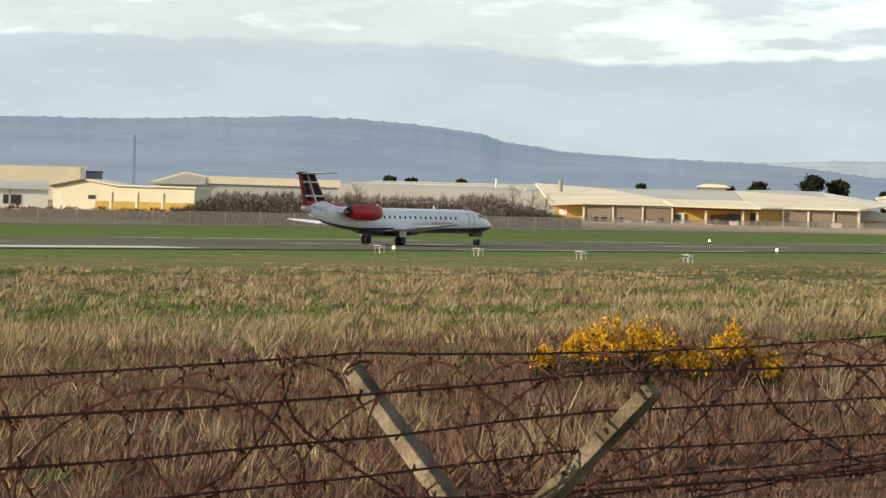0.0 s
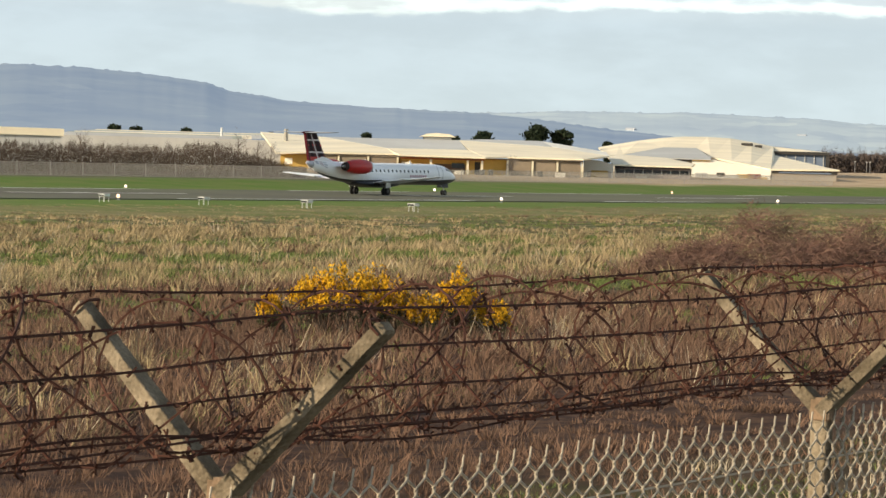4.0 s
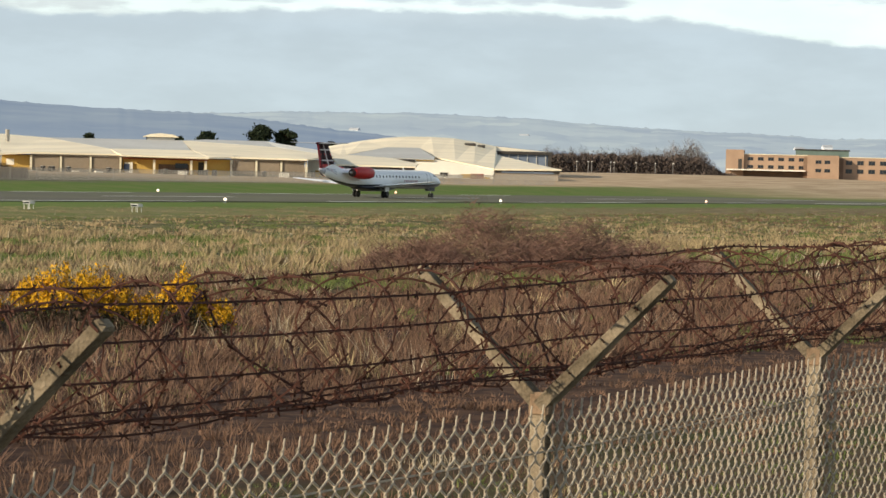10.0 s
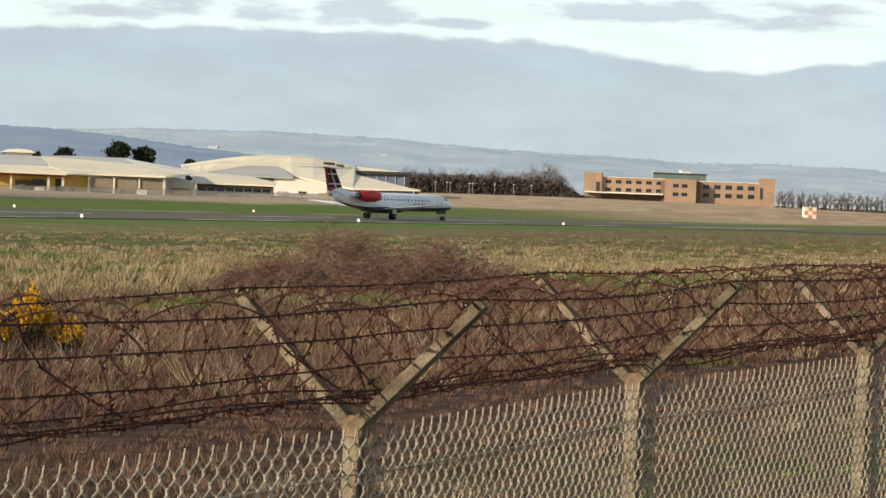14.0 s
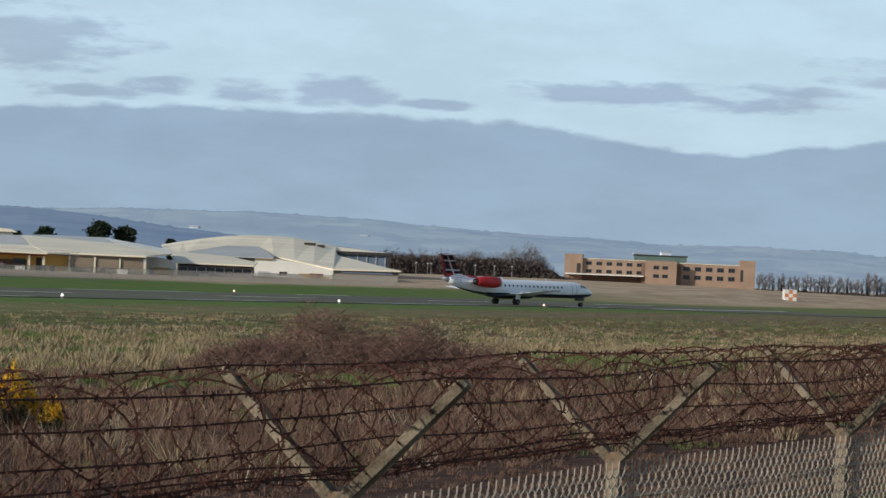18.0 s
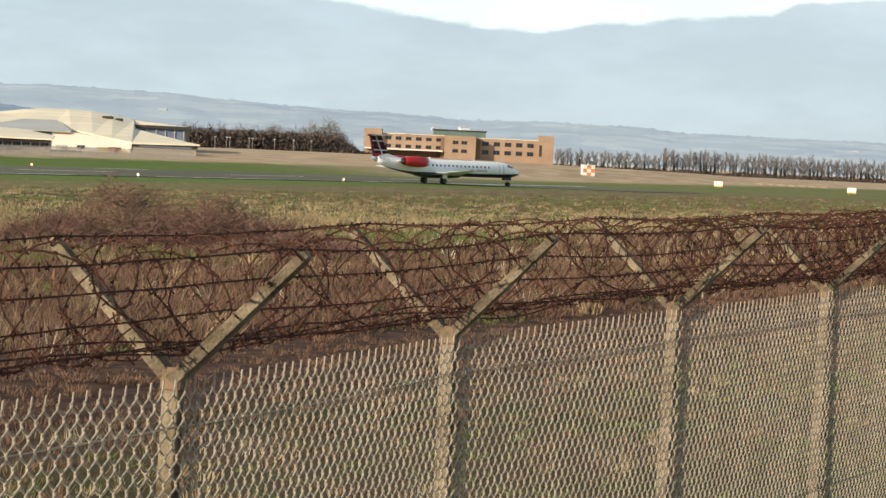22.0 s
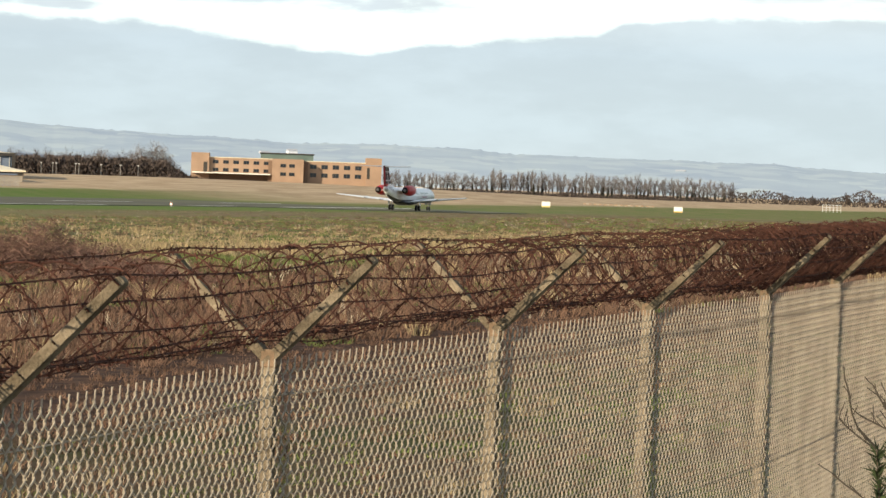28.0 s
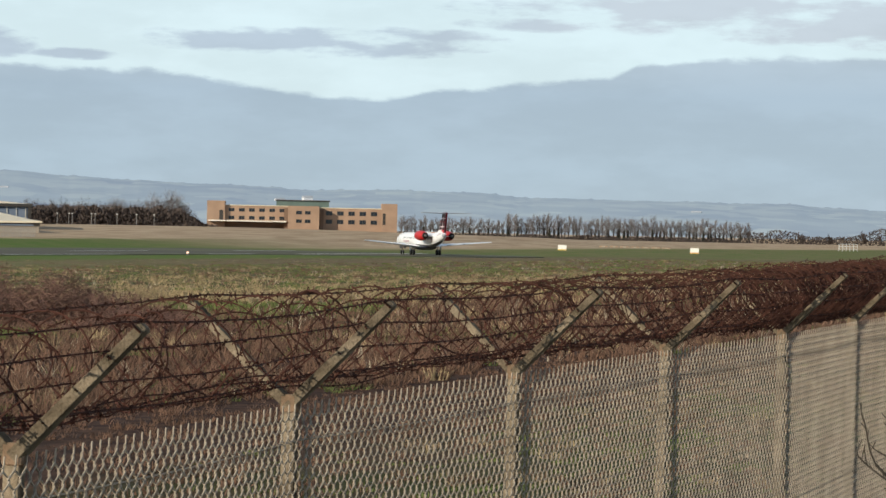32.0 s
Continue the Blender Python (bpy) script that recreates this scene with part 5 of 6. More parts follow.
def add_hangars():
    # white end wall with a sloping roof
    d = 575
    th = thing("white_store", far_at(-2.78, d, 0.5), "white store with sloping roof and ochre lower wall", "building")

    def at1(az):
        return d * math.tan(radians(az + 2.78))
    part("wall", prism(bmesh.new(), [(at1(-3.04), 0), (at1(-2.5), 0), (at1(-2.5), 3.35), (at1(-2.75), 4.0), (at1(-3.04), 4.2)], "y", 0, 10), WHITE_WALL, th, "sunlit white end wall")
    part("plinth", boxes((at1(-2.98), at1(-2.54), -.06, 0, 0, 2.0)), mat("mauve_grey_wall", (0.24, 0.21, 0.22), 0.8, vary=0.15, scale=0.2), th)
    part("door_leaf", boxes((at1(-2.9), at1(-2.6), -.1, -.061, 1.0, 2.2)), YELLOW_WALL, th)
    # low shed with a dark glazed band
    d = 585
    th = thing("workshop", far_at(-1.79, d, 0.5), "low grey workshop with a dark glazed band", "building")
    w = span(-2.47, -1.10, d)
    part("wall", boxes((-w, w, 0, 12, 0, 3.0)), MATS["mauve_grey_wall"], th)
    part("eave_band", boxes((-w, w, -.3, 0, 2.85, 3.2)), DARK_TRIM, th)
    part("glazing", boxes((-w + .2, w - .2, -.05, 0, 1.75, 2.5)), GLASS, th)
    for i in range(9):
        x = -w + .2 + (2 * w - .4) * i / 8
        part("mullion", boxes((x - .07, x + .07, -.09, -.05, 1.7, 2.6)), GREY_ROOF, th)
    roof_sheet(th, [(-2.50, -.020, 583), (-1.08, -.026, 583), (-1.02, .03, 590), (-1.55, .125, 612), (-2.34, .165, 618), (-2.62, .135, 600)], CREAM_ROOF, "sunlit cream roof slope")
    part("skip", boxes((-3, -1, -2.5, -1.2, 0, 1.4)), GREY_ROOF, th)
    # large hangar with a curved roof that sweeps down to a point
    d = 650
    th = thing("hangar", far_at(-0.65, d, 0.5), "large hangar with a gently curved cream roof", "hangar")

    def at(az, dist=650):
        return dist * math.tan(radians(az + 0.65))
    crown = [(-2.78, .285), (-2.4, .36), (-2.03, .43), (-1.6, .49), (-1.21, .52), (-0.8, .525), (-0.39, .51), (0.0, .455), (0.39, .383)]
    for (a, e), (a2, e2) in zip(crown, crown[1:]):
        lo = [(-2.62, .14), (-2.45, .155), (-2.33, .165), (-1.6, .315), (-1.0, .318), (-.73, .16), (-.35, .095), (0.0, .035), (0.36, -.03)]
        i = crown.index((a, e))
        d0, d1 = (622 + (q[1] + .03) * 108 for q in lo[i:i + 2])
        roof_sheet(th, [(lo[i][0], lo[i][1], d0), (lo[i + 1][0], lo[i + 1][1], d1), (a2, e2, 676), (a, e, 676)], CREAM_ROOF, "curved cream roof sheet", .3, "roof_sheet")
    roof_sheet(th, [(0.36, -.03, 622), (1.60, -.012, 622), (1.40, .02, 630), (0.42, .225, 664), (0.39, .383, 676)], CREAM_ROOF, "cream roof running down to a point")
    roof_sheet(th, [(0.39, .383, 676), (0.42, .30, 672), (1.38, .285, 672), (1.40, .30, 690), (0.6, .355, 700)], CREAM_ROOF, "cream roof edge")
    roof_sheet(th, [(-2.33, .160, 630), (-1.56, .125, 622), (-.74, .12, 622), (-.73, .150, 628), (-1.0, .318, 656), (-1.6, .315, 656)], GREY_ROOF, "grey sloping gable face", .2, "roof_gable")
    # blue glazed end and dark eave band
    part("blue_wall", boxes((at(0.41, 668), at(1.36, 668), 18, 24, 2.0, 7.0)), BLUE_WALL, th, "blue-grey clad end wall")
    part("dark_band", boxes((at(0.40, 668), at(1.40, 668), 17.3, 17.9, 6.45, 7.1)), DARK_TRIM, th)
    part("corner_post", boxes((at(1.34, 668), at(1.40, 668), 17.4, 17.9, 2.0, 6.4)), DARK_TRIM, th)
    for i in range(6):
        x = at(0.46, 668) + (at(1.3, 668) - at(0.46, 668)) * i / 5
        part("mullion", boxes((x - .10, x + .10, 17.8, 17.99, 3.2, 6.4)), GREY_ROOF, th)
    for az, el in ((-.12, .40), (-.05, .40), (.12, .37)):
        q = corner(th, az, el, 668)
        part("roof_hatch", boxes((q.x - .8, q.x + .8, q.y - 1.2, q.y + .3, q.z - .6, q.z + .35)), DARK_TRIM, th)
    part("rear_wall", boxes((at(-2.6), at(1.3), 28, 29, 0, 6.0)), GREY_ROOF, th)
    # sunlit wall below the sweep
    d2 = 622
    th = thing("lean_to", far_at(0.25, d2, 0.5), "sunlit white lean-to wall below the hangar roof", "building")

    def at2(az):
        return d2 * math.tan(radians(az - 0.25))
    part("wall", prism(bmesh.new(), [(at2(-1.08), 0), (at2(0.36), 0), (at2(0.36), 3.0), (at2(0.0), 3.7), (at2(-.35), 4.3), (at2(-.72), 4.85), (at2(-1.08), 4.6)], "y", 0.4, 6), WHITE_WALL, th, "sunlit white wall")
    part("side_wall", boxes((at2(0.37), at2(1.54), .6, 6, 0, 3.2)), mat("beige_side", (0.36, 0.31, 0.25), 0.8, vary=0.1), th)
    part("dark_band", boxes((at2(0.38), at2(1.56), .35, .59, 2.5, 3.2)), DARK_TRIM, th)
    part("window_band", boxes((at2(0.5), at2(1.45), .29, .34, 2.55, 2.8)), BLUE_WALL, th)
    part("clerestory", boxes((at2(-1.56), at2(-1.08), .1, .35, 4.45, 4.85)), DARK_TRIM, th, "dark clerestory slot")
    part("clerestory", boxes((at2(-1.06), at2(-0.74), .1, .35, 4.50, 4.85)), YELLOW_WALL, th, "ochre clerestory strip")
    for az, wd, z0, z1, m in ((-0.9, 1.2, .9, 2.2, GREY_ROOF), (-0.72, 1.8, .7, 1.9, GREY_ROOF), (-0.55, .8, 1.5, 2.3, DARK_TRIM), (-0.35, 1.6, .8, 1.9, GREY_ROOF), (-0.10, 1.6, 1.3, 2.1, YELLOW_WALL), (0.06, 1.3, 1.2, 2.2, mat("red_brown_beam", (0.22, 0.06, 0.03), 0.7)), (0.2, 1.0, .5, 1.6, YELLOW_WALL)):
        part("wall_opening", boxes((at2(az) - wd, at2(az) + wd, .33, .4, z0, z1)), m, th)


add_hangars()


def add_hotel():
    az0, az1, d = 4.575, 8.045, 800
    th = thing("brick_building", far_at((az0 + az1) / 2, d, 3.4), "orange brick building of two storeys with corner towers", "building")

    def at(az):
        return d * math.tan(radians(az - (az0 + az1) / 2))
    part("wall", boxes((at(4.9), at(6.05), 1.2, 14, -2, 5.6)), BRICK, th, "left brick wing")
    part("wall", boxes((at(6.62), at(7.76), 1.0, 14, -2, 5.35)), BRICK, th, "right brick wing")
    part("tower", boxes((at(4.575), at(4.9), 0, 10, -2, 6.75)), BRICK, th, "square brick corner tower")
    part("tower", boxes((at(7.76), at(8.045), 0, 10, -2, 6.75)), BRICK, th, "square brick corner tower")
    part("tower_slot", boxes((at(4.80), at(4.87), -.06, 0, 1.6, 4.4)), DARK_TRIM, th)
    part("tower_slot", boxes((at(7.78), at(7.83), -.06, 0, 1.4, 4.3)), DARK_TRIM, th)
    part("centre_block", boxes((at(6.05), at(6.62), -3, 14, -2, 5.75)), BRICK, th, "projecting brick centre block")
    part("link_bay", boxes((at(5.98), at(6.05), -1.5, 4, -2, 5.2)), BRICK_SHADED, th)
    part("link_bay", boxes((at(6.62), at(6.70), -.5, 4, -2, 5.0)), BRICK_SHADED, th)
    part("plant_room", boxes((at(5.83), at(6.80), 8, 18, 5.5, 7.1)), GREEN_METAL, th, "green-grey metal plant room on the roof")
    part("plant_roof", boxes((at(5.81), at(6.82), 7.7, 18.3, 7.1, 7.35)), DARK_TRIM, th)
    part("coping", boxes((at(4.9), at(6.05), 1.05, 1.5, 5.6, 5.78)), CREAM_WALL, th)
    part("coping", boxes((at(6.62), at(7.76), .85, 1.3, 5.35, 5.53)), CREAM_WALL, th)
    part("canopy", boxes((at(4.60), at(6.02), -3.5, 1.2, 1.55, 1.85)), WHITE_WALL, th, "white entrance canopy")
    part("canopy_wall", boxes((at(4.62), at(6.0), 0.9, 1.2, -2, 1.5)), BRICK_SHADED, th)
    for lo, n, y, z0 in ((4.93, 6, 1.2, 1.9), (4.93, 6, 1.2, 3.9)):
        for i in range(n):
            window(th, at(lo + 0.09 + 0.185 * i), z0 + .25, 1.3, .75, y)
    for z0 in (1.2, 3.35):
        for i in range(5):
            window(th, at(6.80 + 0.205 * i), z0 + .25, 1.5, .95, 1.0)
        for i in range(2):
            window(th, at(6.25 + 0.16 * i), z0 + .35, 1.3, .75, -3.0)


add_hotel()

# ---- trees, hedges and woods in the distance ----
BARK = mat("grey_brown_bark", (0.115, 0.085, 0.065), 0.95, vary=0.3, scale=2, fine=0.2)
# pale grey of these twigs has the haze of distance mixed into the colour
TWIG = mat("hazed_bare_twigs", (0.20, 0.178, 0.168), 0.95, vary=0.3, scale=0.4, fine=0.2, rnd=0.2, island=0.25)
TWIG_DARK = mat("dark_bare_twigs", (0.082, 0.064, 0.056), 0.95, vary=0.3, scale=0.3, rnd=0.25, island=0.3)
HEDGE = mat("brown_hedge_twigs", (0.060, 0.041, 0.028), 0.95, vary=0.35, scale=0.2, island=0.35)
PINE = mat("dark_pine_needles", (0.022, 0.034, 0.016), 0.9, vary=0.35, scale=0.8, island=0.4)
IVY = mat("dark_ivy", (0.028, 0.034, 0.020), 0.9, vary=0.3, scale=0.8, island=0.3)


def sprig(verts, faces, p, d, w):
    """A thin flat twig from p along d."""
    p, d = np.array(p), np.array(d)
    s = np.cross(d, (random_dir(p)))
    s = s / (np.linalg.norm(s) + 1e-9) * w
    b = len(verts)
    verts += [tuple(p - s), tuple(p + s), tuple(p + d)]
    faces.append((b, b + 1, b + 2))


def random_dir(p):
    a = math.sin(p[0] * 12.9 + p[1] * 78.2 + p[2] * 37.7) * 43758.5
    return (math.sin(a), math.cos(a * 1.7), math.sin(a * 2.3))


def bare_tree(seed, h, spread, twigs, clean=0.25, upright=0.6, fine=.0035):
    """Meshes of a leafless tree: trunk with limbs, and its crown of twigs."""
    rnd = random.Random(seed)
    bm = bmesh.new()
    top = (rnd.uniform(-.3, .3), rnd.uniform(-.3, .3), h * 0.75)
    rod(bm, (0, 0, -0.5), (0, 0, h * 0.35), h * .022, h * .017, 6)
    rod(bm, (0, 0, h * 0.35), top, h * .017, h * .006, 5)
    verts, faces = [], []
    tips = []
    for i in range(14):
        k = clean + (0.72 - clean) * i / 14
        a = rnd.uniform(0, 2 * math.pi)
        reach = spread * (0.5 + 0.5 * math.sin(math.pi * min(1, (k - clean) / 0.7 + .15))) * rnd.uniform(.7, 1.1)
        base = np.array((top[0] * k / .75, top[1] * k / .75, h * k))
        tip = base + np.array((math.cos(a) * reach, math.sin(a) * reach, h * 0.18 * upright * rnd.uniform(.8, 1.6)))
        rod(bm, tuple(base), tuple(tip), h * .007, h * .002, 4)
        tips.append((base, tip))
    tips.append((np.array((0, 0, h * .5)), np.array((top[0], top[1], h * .97))))
    for i in range(twigs):
        base, tip = tips[rnd.randrange(len(tips))]
        k = rnd.uniform(.3, 1.05)
        p = base + (tip - base) * k + np.array([rnd.gauss(0, .12) for _ in range(3)]) * spread
        d = (tip - base) / np.linalg.norm(tip - base) * 0.4 + np.array((rnd.uniform(-1, 1), rnd.uniform(-1, 1), rnd.uniform(-.1, 1.2 * upright + .4)))
        sprig(verts, faces, p, d * h * rnd.uniform(.04, .10), h * fine)
    return finish(bm, "trunk", BARK), verts, faces


def tree_thing(name, m, trunk, crown, label, group):
    th = thing(name, m, label, "tree", group)
    part("trunk", trunk, parent=th)
    part("crown", crown, parent=th)
    return th


def add_poplars():
    kinds = []
    for i in range(6):
        trunk, v, f = bare_tree(20 + i, 10, 1.9, 1500, 0.12, 1.2, .0020)
        kinds.append((trunk, raw("crown", v, f, TWIG)))
    ivy = []
    for i in range(3):
        rnd = random.Random(90 + i)
        v, f = [], []
        for _ in range(160):
            z = rnd.uniform(0, 4.5)
            a = rnd.uniform(0, 6.3)
            r = .55 * (1 - z / 6)
            sprig(v, f, (math.cos(a) * r, math.sin(a) * r, z), (rnd.uniform(-.4, .4), rnd.uniform(-.4, .4), rnd.uniform(.2, .8)), .22)
        ivy.append(raw("ivy", v, f, IVY))
    rnd = random.Random(5)
    n = 96
    for i in range(n):
        az = 8.12 + 6.4 * (i + rnd.uniform(-.3, .3)) / n
        d = 1450 + rnd.uniform(-15, 15)
        k = rnd.uniform(.86, 1.10) * (0.86 if az < 10 else 1.0) * (0.92 if az > 13.8 else 1)
        m = far_at(az, d, 0.45, rnd.uniform(0, 360)) @ Matrix.Diagonal((k, k, k, 1))
        t, c = kinds[rnd.randrange(6)]
        th = tree_thing("poplar_tree", m, t, c, "tall bare poplar in a long row", "row of poplars")
        if rnd.random() < .5:
            part("ivy", ivy[rnd.randrange(3)], parent=th, label="dark ivy round the trunk")
    # undergrowth
    v, f = [], []
    for _ in range(9000):
        az = rnd.uniform(7.9, 18.5)
        d = 1440 + rnd.uniform(-8, 8)
        top = 2.5 + 1.2 * noise.noise((az * 3, 0, 0)) + (2.6 * max(0, noise.noise((az * 1.1, 5, 0)) + .25) if az > 14.3 else 0)
        p = (math.sin(radians(az)) * d, math.cos(radians(az)) * d, ground_z(math.sin(radians(az)) * d, math.cos(radians(az)) * d) - .6 + rnd.random() * max(1.2, top * (1.5 if az > 14.3 else .8)))
        sprig(v, f, p, (rnd.uniform(-1, 1), rnd.uniform(-1, 1), rnd.uniform(.2, 1.1)), .35)
    ob = part("hedge", raw("hedge", v, f, TWIG_DARK))
    tagged(ob, "low dark bare hedge below the row of poplars", "hedge", kind="stuff")
    # rounder trees at the right end
    trunk, vv, ff = bare_tree(55, 8, 2.6, 2600, 0.12, .6, .0045)
    crown = raw("crown", vv, ff, TWIG_DARK)
    for az, k in ((15.4, .7), (15.9, .75), (16.5, 1.0), (16.8, .85), (17.6, .8), (18.2, .9)):
        tree_thing("bare_tree", far_at(az, 1400, ground_z(math.sin(radians(az)) * 1400, math.cos(radians(az)) * 1400) - .3, az * 50) @ Matrix.Diagonal((k, k, k * .8, 1)), trunk, crown, "rounded dark bare tree at the field edge", "field edge trees")


add_poplars()


def add_woods():
    """Dark bare wood between the hangar and the brick building."""
    kinds = []
    for i in range(5):
        trunk, v, f = bare_tree(40 + i, 9, 2.6, 620, 0.12, .8)
        kinds.append((trunk, raw("crown", v, f, TWIG_DARK)))
    rnd = random.Random(8)
    for i in range(64):
        az = 1.3 + 3.1 * (i + rnd.random()) / 64
        k = .66 + .12 * rnd.random()
        if az > 4.15:
            k *= max(.4, 1 - (az - 4.15) * 1.9)
        t, c = kinds[rnd.randrange(5)]
        tree_thing("bare_tree", far_at(az, 830 + rnd.uniform(-20, 25), 2.0, rnd.uniform(0, 360)) @ Matrix.Diagonal((k, k, k * 1.15, 1)), t, c, "bare dark tree in a small wood", "wood by the hangar")
    trunk, v, f = bare_tree(77, 10, 3.6, 1100, 0.1, .9)
    big = raw("crown", v, f, TWIG)
    for az, k in ((3.86, 1.02), (3.60, .95), (3.95, 1.0), (4.08, .80), (2.92, .82), (3.02, .78)):
        tree_thing("bare_tree", far_at(az, 815, 2.0, az * 77) @ Matrix.Diagonal((k, k, k, 1)), trunk, big, "tall bare tree rising above the wood", "wood by the hangar")
    v, f = [], []
    for _ in range(15000):
        az = rnd.uniform(1.3, 4.75)
        d = 800 + rnd.uniform(-4, 10)
        h = (5.6 + 1.2 * noise.noise((az * 5, 1, 0))) * (1 if az < 4.0 else max(.25, 1 - (az - 4.0) * 1.3))
        sprig(v, f, (math.sin(radians(az)) * d, math.cos(radians(az)) * d, 2.0 + rnd.random() ** .85 * h), (rnd.uniform(-.7, .7), rnd.uniform(-.7, .7), rnd.uniform(.2, 1.0)), .22)
    tagged(part("undergrowth", raw("undergrowth", v, f, TWIG_DARK)), "dense dark undergrowth at the foot of the wood", "bushes", kind="stuff")
    # pale poles before the wood
    pole = finish(rod(bmesh.new(), (0, 0, -1), (0, 0, 4.4), .10, .07, 6), "shaft", mat("dull_pole_paint", (0.24, 0.23, 0.22), 0.7))
    head = finish(boxes((-.25, .25, -.15, .15, 4.4, 4.6)), "lamp_head", GREY_ROOF)
    for az in (1.87, 2.08, 2.14, 2.49, 2.55, 2.95, 3.3, 3.62):
        th = thing("lamp_post", far_at(az, 780, 1.6), "slim pale lamp post before a dark wood", "lamp post", "lamp posts by the wood")
        part("shaft", pole, parent=th)
        part("lamp_head", head, parent=th)


add_woods()


def add_hedge():
    """Brown winter thicket before the sheds."""
    rnd = random.Random(12)
    v, f = [], []
    def behind_fence(az, back):
        """Distance at which a bearing meets the line that runs back metres beyond the boundary."""
        return (242.0 + back) / (math.cos(radians(az)) * math.cos(radians(FIELD_TURN)) - math.sin(radians(az)) * math.sin(radians(FIELD_TURN)))
    for _ in range(80000):
        az = rnd.uniform(-15.6, -8.1)
        d = behind_fence(az, rnd.uniform(6, 16))
        top = 2.7 + 0.45 * noise.noise((az * 2.4, 0, 0)) + 0.6 * noise.noise((az * 9, 2, 0)) + 0.4 * noise.noise((az * 30, 5, 0)) + (0.5 if az > -10.2 else 0)
        if az < -14.6:
            top *= max(.25, (az + 15.7) / 1.1)
        if az > -9.7:
            top *= max(.12, 1 - (az + 9.7) * .62)
        z = .3 + rnd.random() ** .8 * (top + 1.4) + max(0, rnd.gauss(0, .22))
        up = z > top + 1.1
        sprig(v, f, (math.sin(radians(az)) * d, math.cos(radians(az)) * d, z), (rnd.uniform(-.2, .2), rnd.uniform(-.2, .2), rnd.uniform(.05, .55 if up else .40)), .016 if up else .036)
    tagged(part("hedge", raw("hedge", v, f, HEDGE)), "dense brown leafless thicket before the sheds", "hedge", kind="stuff")
    v, f = [], []
    for _ in range(2600):
        az = rnd.uniform(-19.5, -14.0)
        d = 388 + rnd.uniform(-3, 3)
        z = 1.0 + rnd.random() * (1.2 + .5 * noise.noise((az * 4, 1, 0)))
        sprig(v, f, (math.sin(radians(az)) * d, math.cos(radians(az)) * d, z), (rnd.uniform(-.4, .4), rnd.uniform(-.4, .4), rnd.uniform(.1, .5)), .12)
    tagged(part("bushes", raw("bushes", v, f, mat("rusty_bracken", (0.16, 0.075, 0.03), 0.95, vary=.3, scale=.3, island=.35))), "low rust-coloured bracken before a barn", "bushes", kind="stuff")
    trunk, vv, ff = bare_tree(61, 6, 1.6, 380, .2, .9)
    crown = raw("crown", vv, ff, TWIG)
    for az, k in ((-9.35, .95), (-9.0, .8), (-12.2, .9), (-8.75, .75), (-10.6, .7), (-4.35, .62), (-9.7, .75)):
        d = behind_fence(az, 9) if az < -5 else 555
        tree_thing("bare_tree", far_at(az, d, 1.4, az * 91) @ Matrix.Diagonal((k, k, k, 1)), trunk, crown, "small bare tree standing out of the thicket", "trees in the thicket")


add_hedge()


def needle_tree(seed, h, spread, flat):
    """A dark pine: bare lower trunk, layered clumps of needles."""
    rnd = random.Random(seed)
    bm = rod(bmesh.new(), (0, 0, -1), (0.2, 0, h * .9), h * .03, h * .008, 7)
    v, f = [], []
    for i in range(44):
        k = rnd.uniform(.5, 1.0)
        a = rnd.uniform(0, 6.3)
        r = spread * math.sin(math.pi * min(1, max(.08, (1.12 - k) * flat))) * rnd.uniform(.3, 1)
        c = np.array((math.cos(a) * r, math.sin(a) * r, h * k))
        rod(bm, (0.1, 0, h * max(.3, k - .08)), tuple(c), h * .010, h * .003, 4)
        for _ in range(120):
            p = c + np.array((rnd.gauss(0, .42), rnd.gauss(0, .42), rnd.gauss(0, .25))) * spread * .42
            sprig(v, f, p, (rnd.uniform(-.55, .55), rnd.uniform(-.55, .55), rnd.uniform(.0, .6)), .30)
    return finish(bm, "trunk", BARK), raw("crown", v, f, PINE)


def add_pines():
    for n, (az, d, h, sp, lab) in enumerate(((-3.93, 660, 10.9, 2.5, "spreading dark pine behind the works roof"), (-3.47, 662, 10.2, 2.0, "spreading dark pine behind the works roof"), (-4.92, 690, 9.6, 2.0, "dark conifer top behind the works roof"),
                                             (-7.03, 690, 8.7, 1.1, "dark conifer top behind the works roof"), (-5.38, 700, 8.6, 0.9, "dark conifer top behind the works roof"), (-2.62, 700, 8.3, 0.9, "dark conifer top behind the works roof"), (-11.6, 640, 8.5, 1.3, "dark conifer top behind the works roof"), (-11.2, 640, 8.4, 1.2, "dark conifer top behind the works roof"), (-10.3, 640, 8.2, 1.1, "dark conifer top behind the works roof"))):
        t, c = needle_tree(100 + n, h, sp, 1.6)
        th = thing("pine_tree", far_at(az, d, 0.2, n * 40), lab, "tree", "pines")
        part("trunk", t, parent=th)
        part("crown", c, parent=th)


add_pines()

